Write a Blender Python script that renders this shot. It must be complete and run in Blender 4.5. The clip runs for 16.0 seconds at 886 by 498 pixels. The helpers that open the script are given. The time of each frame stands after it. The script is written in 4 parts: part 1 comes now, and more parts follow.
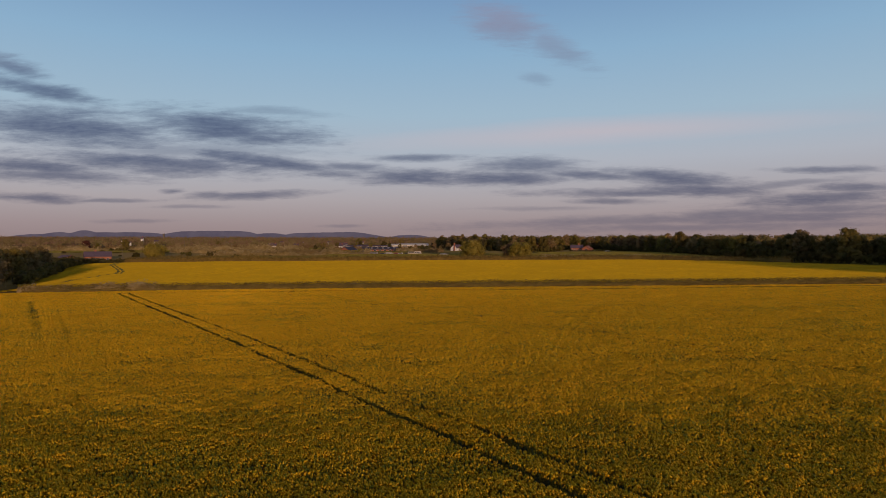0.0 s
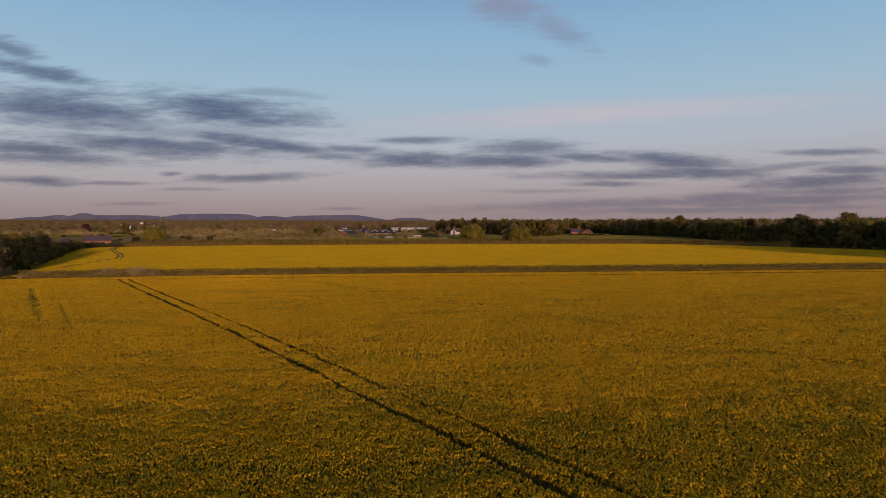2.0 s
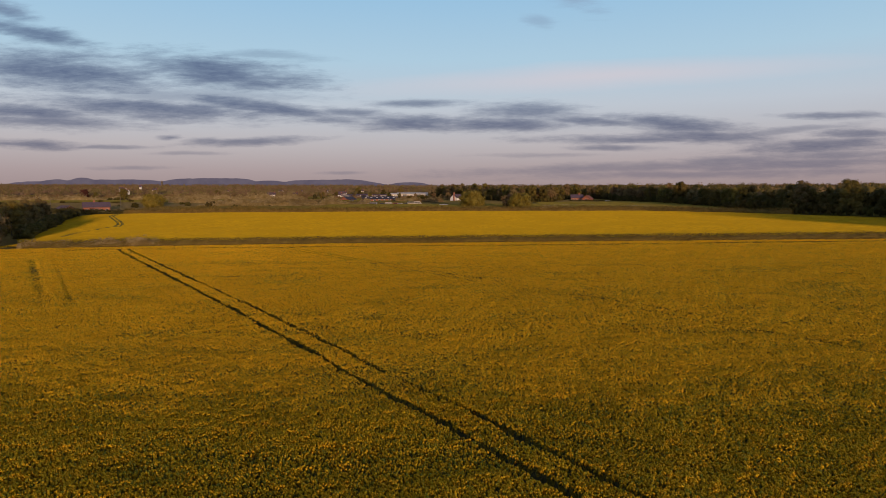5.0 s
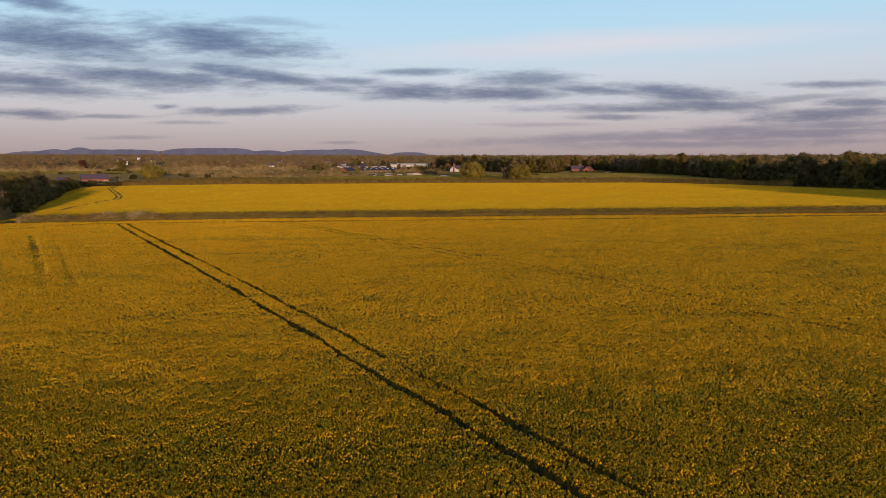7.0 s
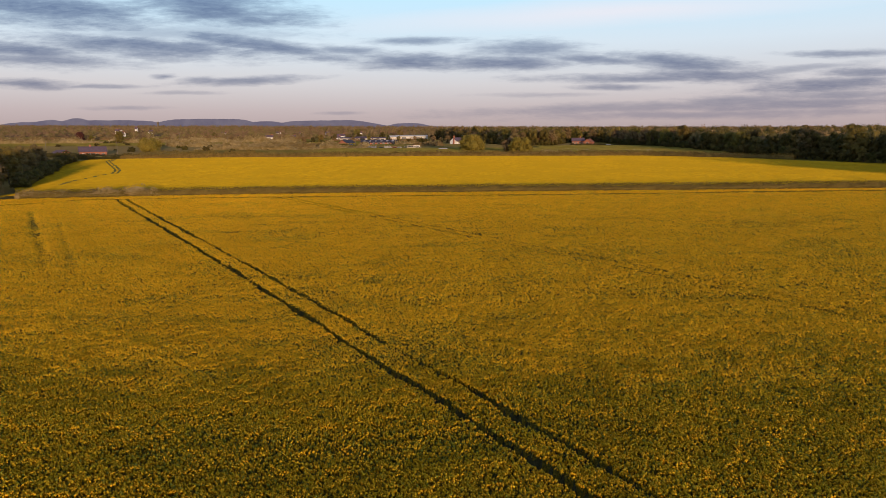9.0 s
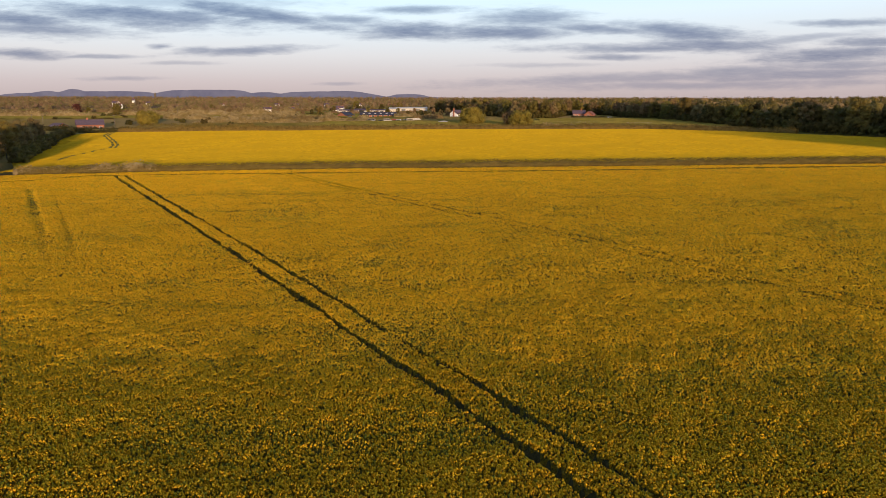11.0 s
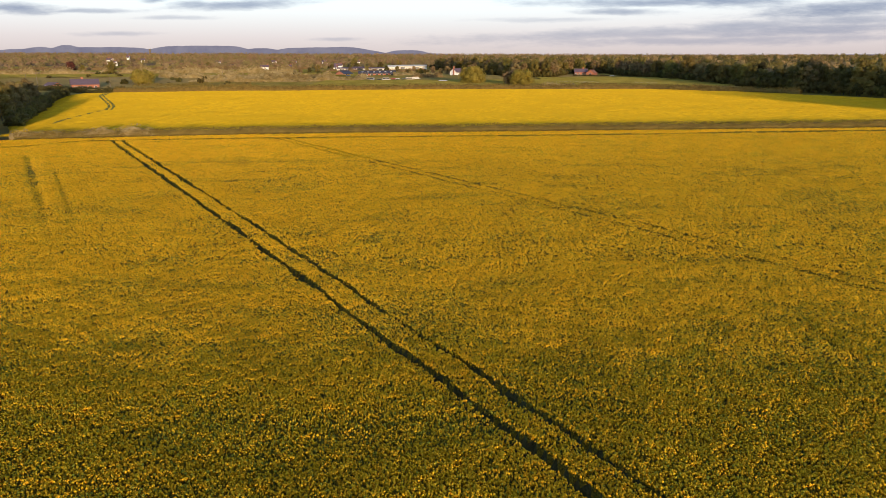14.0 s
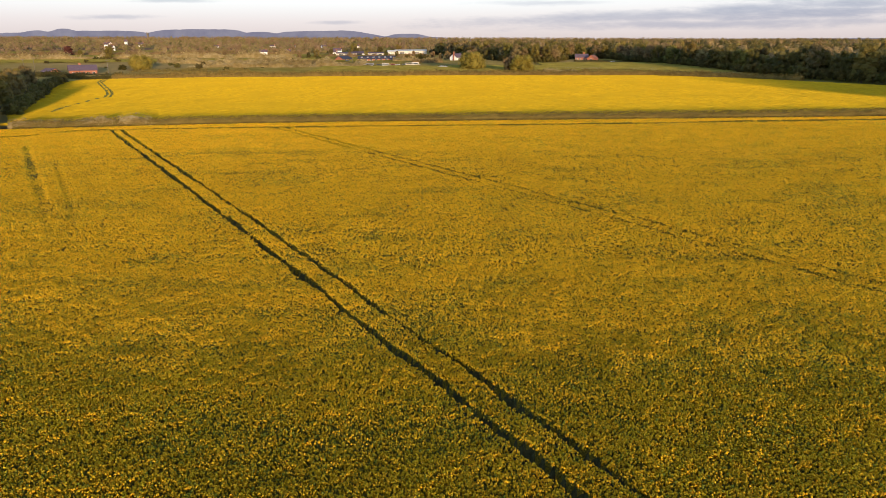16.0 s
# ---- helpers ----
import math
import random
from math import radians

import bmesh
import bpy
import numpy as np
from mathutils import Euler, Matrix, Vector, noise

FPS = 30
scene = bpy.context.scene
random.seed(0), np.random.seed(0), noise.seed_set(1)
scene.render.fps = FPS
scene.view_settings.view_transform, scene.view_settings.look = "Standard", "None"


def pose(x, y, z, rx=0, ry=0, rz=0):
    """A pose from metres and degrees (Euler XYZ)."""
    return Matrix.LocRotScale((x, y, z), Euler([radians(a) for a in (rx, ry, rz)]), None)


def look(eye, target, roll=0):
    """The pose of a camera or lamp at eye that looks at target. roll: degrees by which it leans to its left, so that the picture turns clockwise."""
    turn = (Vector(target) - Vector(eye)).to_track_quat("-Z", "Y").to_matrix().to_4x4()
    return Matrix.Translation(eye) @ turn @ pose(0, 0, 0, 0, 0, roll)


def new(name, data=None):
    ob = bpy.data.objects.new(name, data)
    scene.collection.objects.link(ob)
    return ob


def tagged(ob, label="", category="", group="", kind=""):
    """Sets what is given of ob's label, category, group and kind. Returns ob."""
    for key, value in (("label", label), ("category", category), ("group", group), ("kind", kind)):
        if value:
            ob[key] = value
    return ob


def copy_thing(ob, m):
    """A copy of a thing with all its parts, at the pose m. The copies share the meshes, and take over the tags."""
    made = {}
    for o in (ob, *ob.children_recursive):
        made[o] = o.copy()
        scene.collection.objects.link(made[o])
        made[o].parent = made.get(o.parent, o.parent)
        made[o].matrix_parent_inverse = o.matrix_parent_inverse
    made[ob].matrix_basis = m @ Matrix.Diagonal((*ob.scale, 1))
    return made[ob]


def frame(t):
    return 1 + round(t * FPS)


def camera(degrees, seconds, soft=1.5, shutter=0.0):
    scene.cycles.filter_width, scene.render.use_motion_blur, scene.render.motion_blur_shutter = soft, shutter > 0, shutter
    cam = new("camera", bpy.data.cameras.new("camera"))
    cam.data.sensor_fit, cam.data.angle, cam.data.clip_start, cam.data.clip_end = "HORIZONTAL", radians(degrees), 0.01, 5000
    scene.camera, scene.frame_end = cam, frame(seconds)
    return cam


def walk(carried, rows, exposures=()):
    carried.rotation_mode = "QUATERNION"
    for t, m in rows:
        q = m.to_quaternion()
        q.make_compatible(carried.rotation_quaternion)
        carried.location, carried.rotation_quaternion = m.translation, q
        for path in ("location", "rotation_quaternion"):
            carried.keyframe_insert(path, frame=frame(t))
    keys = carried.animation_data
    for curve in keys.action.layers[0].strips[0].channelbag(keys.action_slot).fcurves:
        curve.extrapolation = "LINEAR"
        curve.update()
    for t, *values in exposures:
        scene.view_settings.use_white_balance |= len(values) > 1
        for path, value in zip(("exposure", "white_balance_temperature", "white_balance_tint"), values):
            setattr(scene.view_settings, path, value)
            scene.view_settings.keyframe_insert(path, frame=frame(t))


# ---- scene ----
ROLL = -0.27
cam = camera(68.6, 16.0, soft=0.65)
PATH = [
    (0.0, pose(0.000, 0.000, 8.998, 90.056, 0, 0) @ pose(0, 0, 0, 0, 0, ROLL)),
    (0.5, pose(0.005, 0.025, 9.232, 89.794, 0, 0) @ pose(0, 0, 0, 0, 0, ROLL)),
    (1.0, pose(0.010, 0.049, 9.423, 89.423, 0, 0) @ pose(0, 0, 0, 0, 0, ROLL)),
    (1.5, pose(0.014, 0.074, 9.578, 89.044, 0, 0) @ pose(0, 0, 0, 0, 0, ROLL)),
    (2.0, pose(0.019, 0.099, 9.722, 88.532, 0, 0) @ pose(0, 0, 0, 0, 0, ROLL)),
    (2.5, pose(0.024, 0.123, 9.872, 88.020, 0, 0) @ pose(0, 0, 0, 0, 0, ROLL)),
    (3.0, pose(0.029, 0.148, 10.040, 87.504, 0, 0) @ pose(0, 0, 0, 0, 0, ROLL)),
    (3.5, pose(0.034, 0.173, 10.226, 87.012, 0, 0) @ pose(0, 0, 0, 0, 0, ROLL)),
    (4.0, pose(0.038, 0.197, 10.428, 86.556, 0, 0) @ pose(0, 0, 0, 0, 0, ROLL)),
    (6.5, pose(0.062, 0.321, 11.507, 83.403, 0, 0) @ pose(0, 0, 0, 0, 0, ROLL)),
    (7.0, pose(0.067, 0.345, 11.742, 82.778, 0, 0) @ pose(0, 0, 0, 0, 0, ROLL)),
    (7.5, pose(0.072, 0.370, 11.985, 82.130, 0, 0) @ pose(0, 0, 0, 0, 0, ROLL)),
    (8.0, pose(0.077, 0.395, 12.193, 81.510, 0, 0) @ pose(0, 0, 0, 0, 0, ROLL)),
    (8.5, pose(0.081, 0.419, 12.396, 80.914, 0, 0) @ pose(0, 0, 0, 0, 0, ROLL)),
    (9.0, pose(0.086, 0.444, 12.615, 80.270, 0, 0) @ pose(0, 0, 0, 0, 0, ROLL)),
    (11.5, pose(0.110, 0.567, 13.744, 77.215, 0, 0) @ pose(0, 0, 0, 0, 0, ROLL)),
    (12.0, pose(0.115, 0.592, 13.965, 76.614, 0, 0) @ pose(0, 0, 0, 0, 0, ROLL)),
    (12.5, pose(0.120, 0.617, 14.194, 76.002, 0, 0) @ pose(0, 0, 0, 0, 0, ROLL)),
    (13.0, pose(0.125, 0.641, 14.424, 75.392, 0, 0) @ pose(0, 0, 0, 0, 0, ROLL)),
    (13.5, pose(0.129, 0.666, 14.665, 74.786, 0, 0) @ pose(0, 0, 0, 0, 0, ROLL)),
    (14.0, pose(0.134, 0.691, 14.918, 74.185, 0, 0) @ pose(0, 0, 0, 0, 0, ROLL)),
    (14.5, pose(0.139, 0.715, 15.176, 73.578, 0, 0) @ pose(0, 0, 0, 0, 0, ROLL)),
    (15.0, pose(0.144, 0.740, 15.429, 72.973, 0, 0) @ pose(0, 0, 0, 0, 0, ROLL)),
    (15.5, pose(0.149, 0.765, 15.669, 72.881, 0, 0) @ pose(0, 0, 0, 0, 0, ROLL)),
    (16.0, pose(0.153, 0.789, 15.898, 72.860, 0, 0) @ pose(0, 0, 0, 0, 0, ROLL)),
]
walk(cam, PATH, [(0.0, -0.71, 6980, 31), (2.0, -0.66, 6980, 30), (7.0, -0.15, 6850, 25), (12.5, 0.54, 6640, 15), (15.0, 0.83, 6480, 10), (16.0, 0.86, 6480, 10)])

# ---- world, sun, exposure ----
SUN_EL, SUN_AZ = radians(3.3), radians(161.8)      # low evening sun behind the camera, to its right


def links(tree, *pairs):
    for a, b in pairs:
        tree.links.new(a, b)


def math_node(tree, op, a, b=None, clamp=False):
    n = tree.nodes.new("ShaderNodeMath")
    n.operation, n.use_clamp = op, clamp
    for i, v in enumerate((a, b)):
        if v is None:
            continue
        if isinstance(v, (int, float)):
            n.inputs[i].default_value = v
        else:
            tree.links.new(v, n.inputs[i])
    return n.outputs[0]


def srgb(r, g, b):
    return tuple(((c / 255) / 12.92 if c < 10 else ((c / 255 + 0.055) / 1.055) ** 2.4) for c in (r, g, b)) + (1.0,)


def ramp_node(tree, fac, stops, mode="LINEAR"):
    n = tree.nodes.new("ShaderNodeValToRGB")
    n.color_ramp.interpolation = mode
    while len(n.color_ramp.elements) < len(stops):
        n.color_ramp.elements.new(0.5)
    for e, (p, c) in zip(n.color_ramp.elements, stops):
        e.position, e.color = p, (*c[:3], 1.0)
    tree.links.new(fac, n.inputs[0])
    return n.outputs[0]


def mix_node(tree, fac, a, b, blend="MIX"):
    n = tree.nodes.new("ShaderNodeMix")
    n.data_type, n.blend_type = "RGBA", blend
    for sock, v in ((n.inputs[0], fac), (n.inputs[6], a), (n.inputs[7], b)):
        if isinstance(v, (int, float)):
            sock.default_value = v
        elif isinstance(v, tuple):
            sock.default_value = (*v[:3], 1.0)
        else:
            tree.links.new(v, sock)
    return n.outputs[2]


def noise_node(tree, vec, scale, detail=4.0, rough=0.55):
    n = tree.nodes.new("ShaderNodeTexNoise")
    n.inputs["Scale"].default_value, n.inputs["Detail"].default_value, n.inputs["Roughness"].default_value = scale, detail, rough
    if vec is not None:
        tree.links.new(vec, n.inputs["Vector"])
    return n


# clouds: centre and half size on the plane one unit ahead (right, up), slope, density
CLOUDS = [
    (0.550, 0.047, 0.200, 0.0100, 0.03, 0.85), (0.420, 0.033, 0.260, 0.0060, 0.01, 0.70),
    (-0.665, 0.288, 0.052, 0.0139, -0.35, 0.80), (-0.621, 0.249, 0.096, 0.0131, -0.22, 0.90), (-0.578, 0.191, 0.165, 0.0278, -0.12, 1.00),
    (-0.334, 0.188, 0.131, 0.0235, -0.12, 1.00), (-0.265, 0.214, 0.078, 0.0061, -0.05, 0.40), (-0.447, 0.136, 0.183, 0.0148, -0.06, 1.00),
    (-0.630, 0.131, 0.096, 0.0131, -0.10, 1.00), (-0.595, 0.116, 0.122, 0.0104, -0.03, 0.90), (-0.630, 0.084, 0.074, 0.0070, -0.05, 1.00),
    (-0.265, 0.137, 0.139, 0.0104, -0.15, 1.00), (-0.395, 0.154, 0.174, 0.0113, 0.00, 0.50), (-0.143, 0.129, 0.052, 0.0070, -0.05, 0.80),
    (-0.038, 0.140, 0.070, 0.0052, 0.00, 0.80), (-0.047, 0.112, 0.096, 0.0113, -0.05, 1.00), (0.127, 0.127, 0.078, 0.0131, 0.00, 0.85),
    (0.066, 0.110, 0.131, 0.0096, 0.00, 1.00), (0.240, 0.114, 0.113, 0.0061, -0.04, 0.90), (0.362, 0.107, 0.104, 0.0113, -0.10, 1.00),
    (0.301, 0.087, 0.157, 0.0061, 0.00, 0.90), (0.405, 0.090, 0.096, 0.0104, -0.02, 1.00), (0.258, 0.074, 0.061, 0.0044, 0.00, 0.80),
    (0.519, 0.097, 0.104, 0.0052, 0.10, 0.60), (0.623, 0.092, 0.070, 0.0078, 0.00, 0.90), (0.579, 0.074, 0.122, 0.0104, 0.05, 1.00),
    (0.588, 0.060, 0.104, 0.0070, 0.00, 0.80), (0.597, 0.121, 0.078, 0.0052, 0.00, 0.80), (0.318, 0.044, 0.287, 0.0078, 0.03, 0.70),
    (0.440, 0.051, 0.104, 0.0087, 0.03, 0.80), (-0.291, 0.086, 0.104, 0.0052, 0.04, 0.90), (-0.360, 0.085, 0.035, 0.0061, 0.00, 0.80),
    (-0.417, 0.092, 0.017, 0.0044, 0.00, 0.90), (-0.517, 0.079, 0.061, 0.0030, 0.00, 0.70), (-0.482, 0.045, 0.052, 0.0030, 0.00, 0.50),
    (-0.386, 0.068, 0.052, 0.0030, 0.00, 0.50), (-0.151, 0.036, 0.035, 0.0026, 0.00, 0.50), (0.097, 0.345, 0.054, 0.0261, -0.30, 0.58),
    (0.175, 0.310, 0.057, 0.0174, -0.50, 0.44), (0.144, 0.262, 0.022, 0.0087, -0.20, 0.30), (0.153, 0.063, 0.087, 0.0030, 0.00, 0.40),
]


def make_world():
    w = bpy.data.worlds.new("evening_sky")
    scene.world = w
    w.use_nodes = True
    t = w.node_tree
    t.nodes.clear()
    out, bg = t.nodes.new("ShaderNodeOutputWorld"), t.nodes.new("ShaderNodeBackground")
    sky = t.nodes.new("ShaderNodeTexSky")
    sky.sky_type, sky.sun_disc, sky.sun_elevation, sky.sun_rotation = "NISHITA", False, SUN_EL, SUN_AZ
    sky.air_density, sky.dust_density, sky.ozone_density = 1.0, 1.5, 1.5
    co, sep = t.nodes.new("ShaderNodeTexCoord"), t.nodes.new("ShaderNodeSeparateXYZ")
    links(t, (co.outputs["Generated"], sep.inputs[0]))
    x, y, z = sep.outputs
    el = math_node(t, "MULTIPLY", math_node(t, "ARCSINE", z), 180 / math.pi)
    f = math_node(t, "DIVIDE", el, 40.0, True)
    glow = ramp_node(t, f, [(0.0, srgb(160, 149, 149)), (0.055, srgb(175, 170, 173)), (0.11, srgb(190, 196, 200)), (0.19, srgb(194, 217, 227)),
                            (0.29, srgb(174, 223, 242)), (0.42, srgb(150, 212, 243)), (0.60, srgb(113, 171, 219)), (1.0, srgb(104, 124, 154))])
    base = mix_node(t, 1.0, mix_node(t, 1.0, glow, (10.3, 10.3, 10.3), "MULTIPLY"),
                    mix_node(t, 1.0, sky.outputs[0], (0.25, 0.25, 0.25), "MULTIPLY"), "ADD")
    # the sunset side of the sky, behind the camera
    toward = t.nodes.new("ShaderNodeVectorMath")
    toward.operation = "DOT_PRODUCT"
    toward.inputs[1].default_value = (math.sin(SUN_AZ), math.cos(SUN_AZ), 0.0)
    links(t, (co.outputs["Generated"], toward.inputs[0]))
    west = math_node(t, "POWER", math_node(t, "MAXIMUM", toward.outputs["Value"], 0.0), 2.0)
    west = math_node(t, "MULTIPLY", west, math_node(t, "POWER", math_node(t, "SUBTRACT", 1.0, z, True), 3.0))
    base = mix_node(t, west, base, (14.0, 9.2, 5.6), "ADD")
    # plane coordinates of the sky ahead and behind
    ay = math_node(t, "MAXIMUM", math_node(t, "ABSOLUTE", y), 0.02)
    u, v = math_node(t, "DIVIDE", x, ay), math_node(t, "DIVIDE", z, ay)
    comb = t.nodes.new("ShaderNodeCombineXYZ")
    links(t, (u, comb.inputs[0]), (v, comb.inputs[1]))
    stretch = t.nodes.new("ShaderNodeMapping")
    stretch.inputs["Scale"].default_value = (1.0, 5.5, 1.0)
    links(t, (comb.outputs[0], stretch.inputs[0]))
    wisps = noise_node(t, stretch.outputs[0], 5.0, 6.0, 0.6)
    fine = noise_node(t, stretch.outputs[0], 13.0, 9.0, 0.66)
    mottle = noise_node(t, stretch.outputs[0], 48.0, 4.0, 0.6)
    rough = math_node(t, "ADD", math_node(t, "MULTIPLY", math_node(t, "SUBTRACT", fine.outputs[0], 0.5), 2.1),
                      math_node(t, "MULTIPLY", math_node(t, "SUBTRACT", mottle.outputs[0], 0.5), 0.8))
    shift = t.nodes.new("ShaderNodeVectorMath")
    shift.operation = "MULTIPLY_ADD"
    shift.inputs[1].default_value, shift.inputs[2].default_value = (0.05, 0.014, 0.0), (-0.025, -0.007, 0.0)
    links(t, (wisps.outputs["Color"], shift.inputs[0]))
    moved = t.nodes.new("ShaderNodeVectorMath")
    links(t, (comb.outputs[0], moved.inputs[0]), (shift.outputs[0], moved.inputs[1]))
    total = None
    for cu, cv, a, b, slope, dense in CLOUDS:
        m = t.nodes.new("ShaderNodeMapping")
        m.vector_type = "TEXTURE"
        m.inputs["Location"].default_value = (cu, cv, 0)
        m.inputs["Rotation"].default_value = (0, 0, math.atan(slope))
        m.inputs["Scale"].default_value = (a, b, 1)
        ln = t.nodes.new("ShaderNodeVectorMath")
        ln.operation = "LENGTH"
        links(t, (moved.outputs[0], m.inputs[0]), (m.outputs[0], ln.inputs[0]))
        d = math_node(t, "ADD", ln.outputs["Value"], rough)
        mr = t.nodes.new("ShaderNodeMapRange")
        mr.interpolation_type = "SMOOTHSTEP"
        mr.inputs["From Min"].default_value, mr.inputs["From Max"].default_value = 1.65, 0.15
        mr.inputs["To Max"].default_value = dense
        links(t, (d, mr.inputs["Value"]))
        total = mr.outputs[0] if total is None else math_node(t, "MAXIMUM", total, mr.outputs[0])
    grey = ramp_node(t, f, [(0.0, srgb(142, 142, 154)), (0.09, srgb(126, 136, 156)), (0.2, srgb(103, 129, 162)), (0.32, srgb(96, 127, 166)), (0.5, srgb(184, 176, 196))])
    grey = mix_node(t, 1.0, grey, (8.6, 8.6, 8.6), "MULTIPLY")
    cover = math_node(t, "MULTIPLY", total, math_node(t, "ADD", math_node(t, "MULTIPLY", mottle.outputs[0], 0.5), 0.62), True)
    # a thin pale veil across the middle of the sky
    veil = t.nodes.new("ShaderNodeMapping")
    veil.vector_type = "TEXTURE"
    veil.inputs["Location"].default_value, veil.inputs["Scale"].default_value = (0.25, 0.182, 0), (0.42, 0.022, 1)
    veil.inputs["Rotation"].default_value = (0, 0, 0.05)
    vl = t.nodes.new("ShaderNodeVectorMath")
    vl.operation = "LENGTH"
    links(t, (moved.outputs[0], veil.inputs[0]), (veil.outputs[0], vl.inputs[0]))
    vm = math_node(t, "MULTIPLY", math_node(t, "SUBTRACT", 1.1, vl.outputs["Value"], True), 0.6)
    sky2 = mix_node(t, vm, base, tuple(10.6 * c for c in srgb(226, 226, 229)[:3]))
    final = mix_node(t, cover, sky2, grey)
    links(t, (final, bg.inputs[0]), (bg.outputs[0], out.inputs[0]))
    bg.inputs[1].default_value = 0.1


make_world()
lamp = bpy.data.lights.new("sun", "SUN")
lamp.energy, lamp.angle, lamp.color = 3.35, radians(2.2), (1.0, 0.71, 0.40)
sun = new("sun", lamp)
SUN_DIR = Vector((math.sin(SUN_AZ) * math.cos(SUN_EL), math.cos(SUN_AZ) * math.cos(SUN_EL), math.sin(SUN_EL)))
sun.matrix_world = look(SUN_DIR * 300, (0, 0, 0))
tagged(sun, "low warm evening sun", "sun", kind="structure")

# ---- materials ----


def material(name, colors, scale=1.0, rough=0.8, bump=0.0, bump_scale=20.0, island=0.0, obj_random=0.0, translucent=0.0, spec=0.3, metal=0.0, big=None):
    """Two noises mix the colours; island or obj_random varies brightness and hue piece by piece."""
    m = bpy.data.materials.new(name)
    m.use_nodes = True
    t = m.node_tree
    t.nodes.clear()
    out, p = t.nodes.new("ShaderNodeOutputMaterial"), t.nodes.new("ShaderNodeBsdfPrincipled")
    geo = t.nodes.new("ShaderNodeNewGeometry")
    n1 = noise_node(t, geo.outputs["Position"], scale, 5.0, 0.6)
    stops = [(0.32 + 0.36 * i / max(1, len(colors) - 1), c) for i, c in enumerate(colors)]
    col = ramp_node(t, n1.outputs[0], stops)
    if big:
        n2 = noise_node(t, geo.outputs["Position"], big[0], 3.0)
        f = math_node(t, "MULTIPLY", math_node(t, "SUBTRACT", n2.outputs[0], 0.42), 5.0, True)
        col = mix_node(t, f, col, big[1])
    if island:
        hs = t.nodes.new("ShaderNodeHueSaturation")
        r = geo.outputs["Random Per Island"]
        links(t, (col, hs.inputs["Color"]))
        links(t, (math_node(t, "ADD", math_node(t, "MULTIPLY", r, 2 * island), 1 - island), hs.inputs["Value"]))
        r2 = math_node(t, "FRACT", math_node(t, "MULTIPLY", r, 37.7))
        links(t, (math_node(t, "ADD", math_node(t, "MULTIPLY", r2, 0.06 * island), 0.5 - 0.03 * island), hs.inputs["Hue"]))
        col = hs.outputs[0]
    if obj_random:
        info, hs = t.nodes.new("ShaderNodeObjectInfo"), t.nodes.new("ShaderNodeHueSaturation")
        r = info.outputs["Random"]
        links(t, (col, hs.inputs["Color"]))
        links(t, (math_node(t, "ADD", math_node(t, "MULTIPLY", r, 2 * obj_random), 1 - obj_random), hs.inputs["Value"]))
        r2 = math_node(t, "FRACT", math_node(t, "MULTIPLY", r, 91.3))
        links(t, (math_node(t, "ADD", math_node(t, "MULTIPLY", r2, 0.12 * obj_random), 0.5 - 0.06 * obj_random), hs.inputs["Hue"]))
        col = hs.outputs[0]
    links(t, (col, p.inputs["Base Color"]))
    p.inputs["Roughness"].default_value, p.inputs["Metallic"].default_value = rough, metal
    p.inputs["Specular IOR Level"].default_value = spec
    if bump:
        nb, b = noise_node(t, geo.outputs["Position"], bump_scale, 5.0), t.nodes.new("ShaderNodeBump")
        b.inputs["Strength"].default_value, b.inputs["Distance"].default_value = bump, 1.0 / bump_scale
        links(t, (nb.outputs[0], b.inputs["Height"]), (b.outputs[0], p.inputs["Normal"]))
    shader = p.outputs[0]
    if translucent:
        tr, mx = t.nodes.new("ShaderNodeBsdfTranslucent"), t.nodes.new("ShaderNodeMixShader")
        mx.inputs[0].default_value = translucent
        links(t, (col, tr.inputs[0]), (shader, mx.inputs[1]), (tr.outputs[0], mx.inputs[2]))
        shader = mx.outputs[0]
    links(t, (shader, out.inputs[0]))
    return m


M_FLOWER = material("rape_flower", [(0.735, 0.416, 0.014), (0.86, 0.502, 0.018)], 0.25, 0.75, island=0.22, translucent=0.33, spec=0.12)
M_BUD = material("rape_buds", [(0.26, 0.23, 0.022), (0.38, 0.32, 0.028)], 0.25, 0.75, island=0.25, translucent=0.25, spec=0.12)
M_CROP_LEAF = material("rape_leaf", [(0.075, 0.078, 0.022), (0.14, 0.136, 0.034)], 0.5, 0.7, island=0.35, translucent=0.2, spec=0.15)
M_CANOPY = material("rape_undergrowth", [(0.065, 0.052, 0.012), (0.12, 0.092, 0.014), (0.21, 0.145, 0.015), (0.32, 0.205, 0.016)], 16.0, 0.9, bump=1.0, bump_scale=16.0, spec=0.05)
# trodden soil, coloured darker to stand for shadow between the crop walls
M_TRACK = material("trodden_track_shade", [(0.045, 0.040, 0.016), (0.09, 0.078, 0.028)], 3.0, 0.95, bump=0.8, bump_scale=8.0, spec=0.05)
M_CARPET = material("rape_flower_carpet", [(0.38, 0.24, 0.012), (0.52, 0.32, 0.012), (0.64, 0.385, 0.012), (0.72, 0.425, 0.012)], 1.7, 0.9, bump=0.8, bump_scale=4.0, spec=0.05, translucent=0.15)
M_CARPET_FAR = material("far_flower_carpet", [(0.38, 0.25, 0.014), (0.49, 0.318, 0.014), (0.57, 0.365, 0.014)], 0.7, 0.9, bump=0.8, bump_scale=2.5, spec=0.05, translucent=0.15, big=(0.06, (0.45, 0.295, 0.014)))
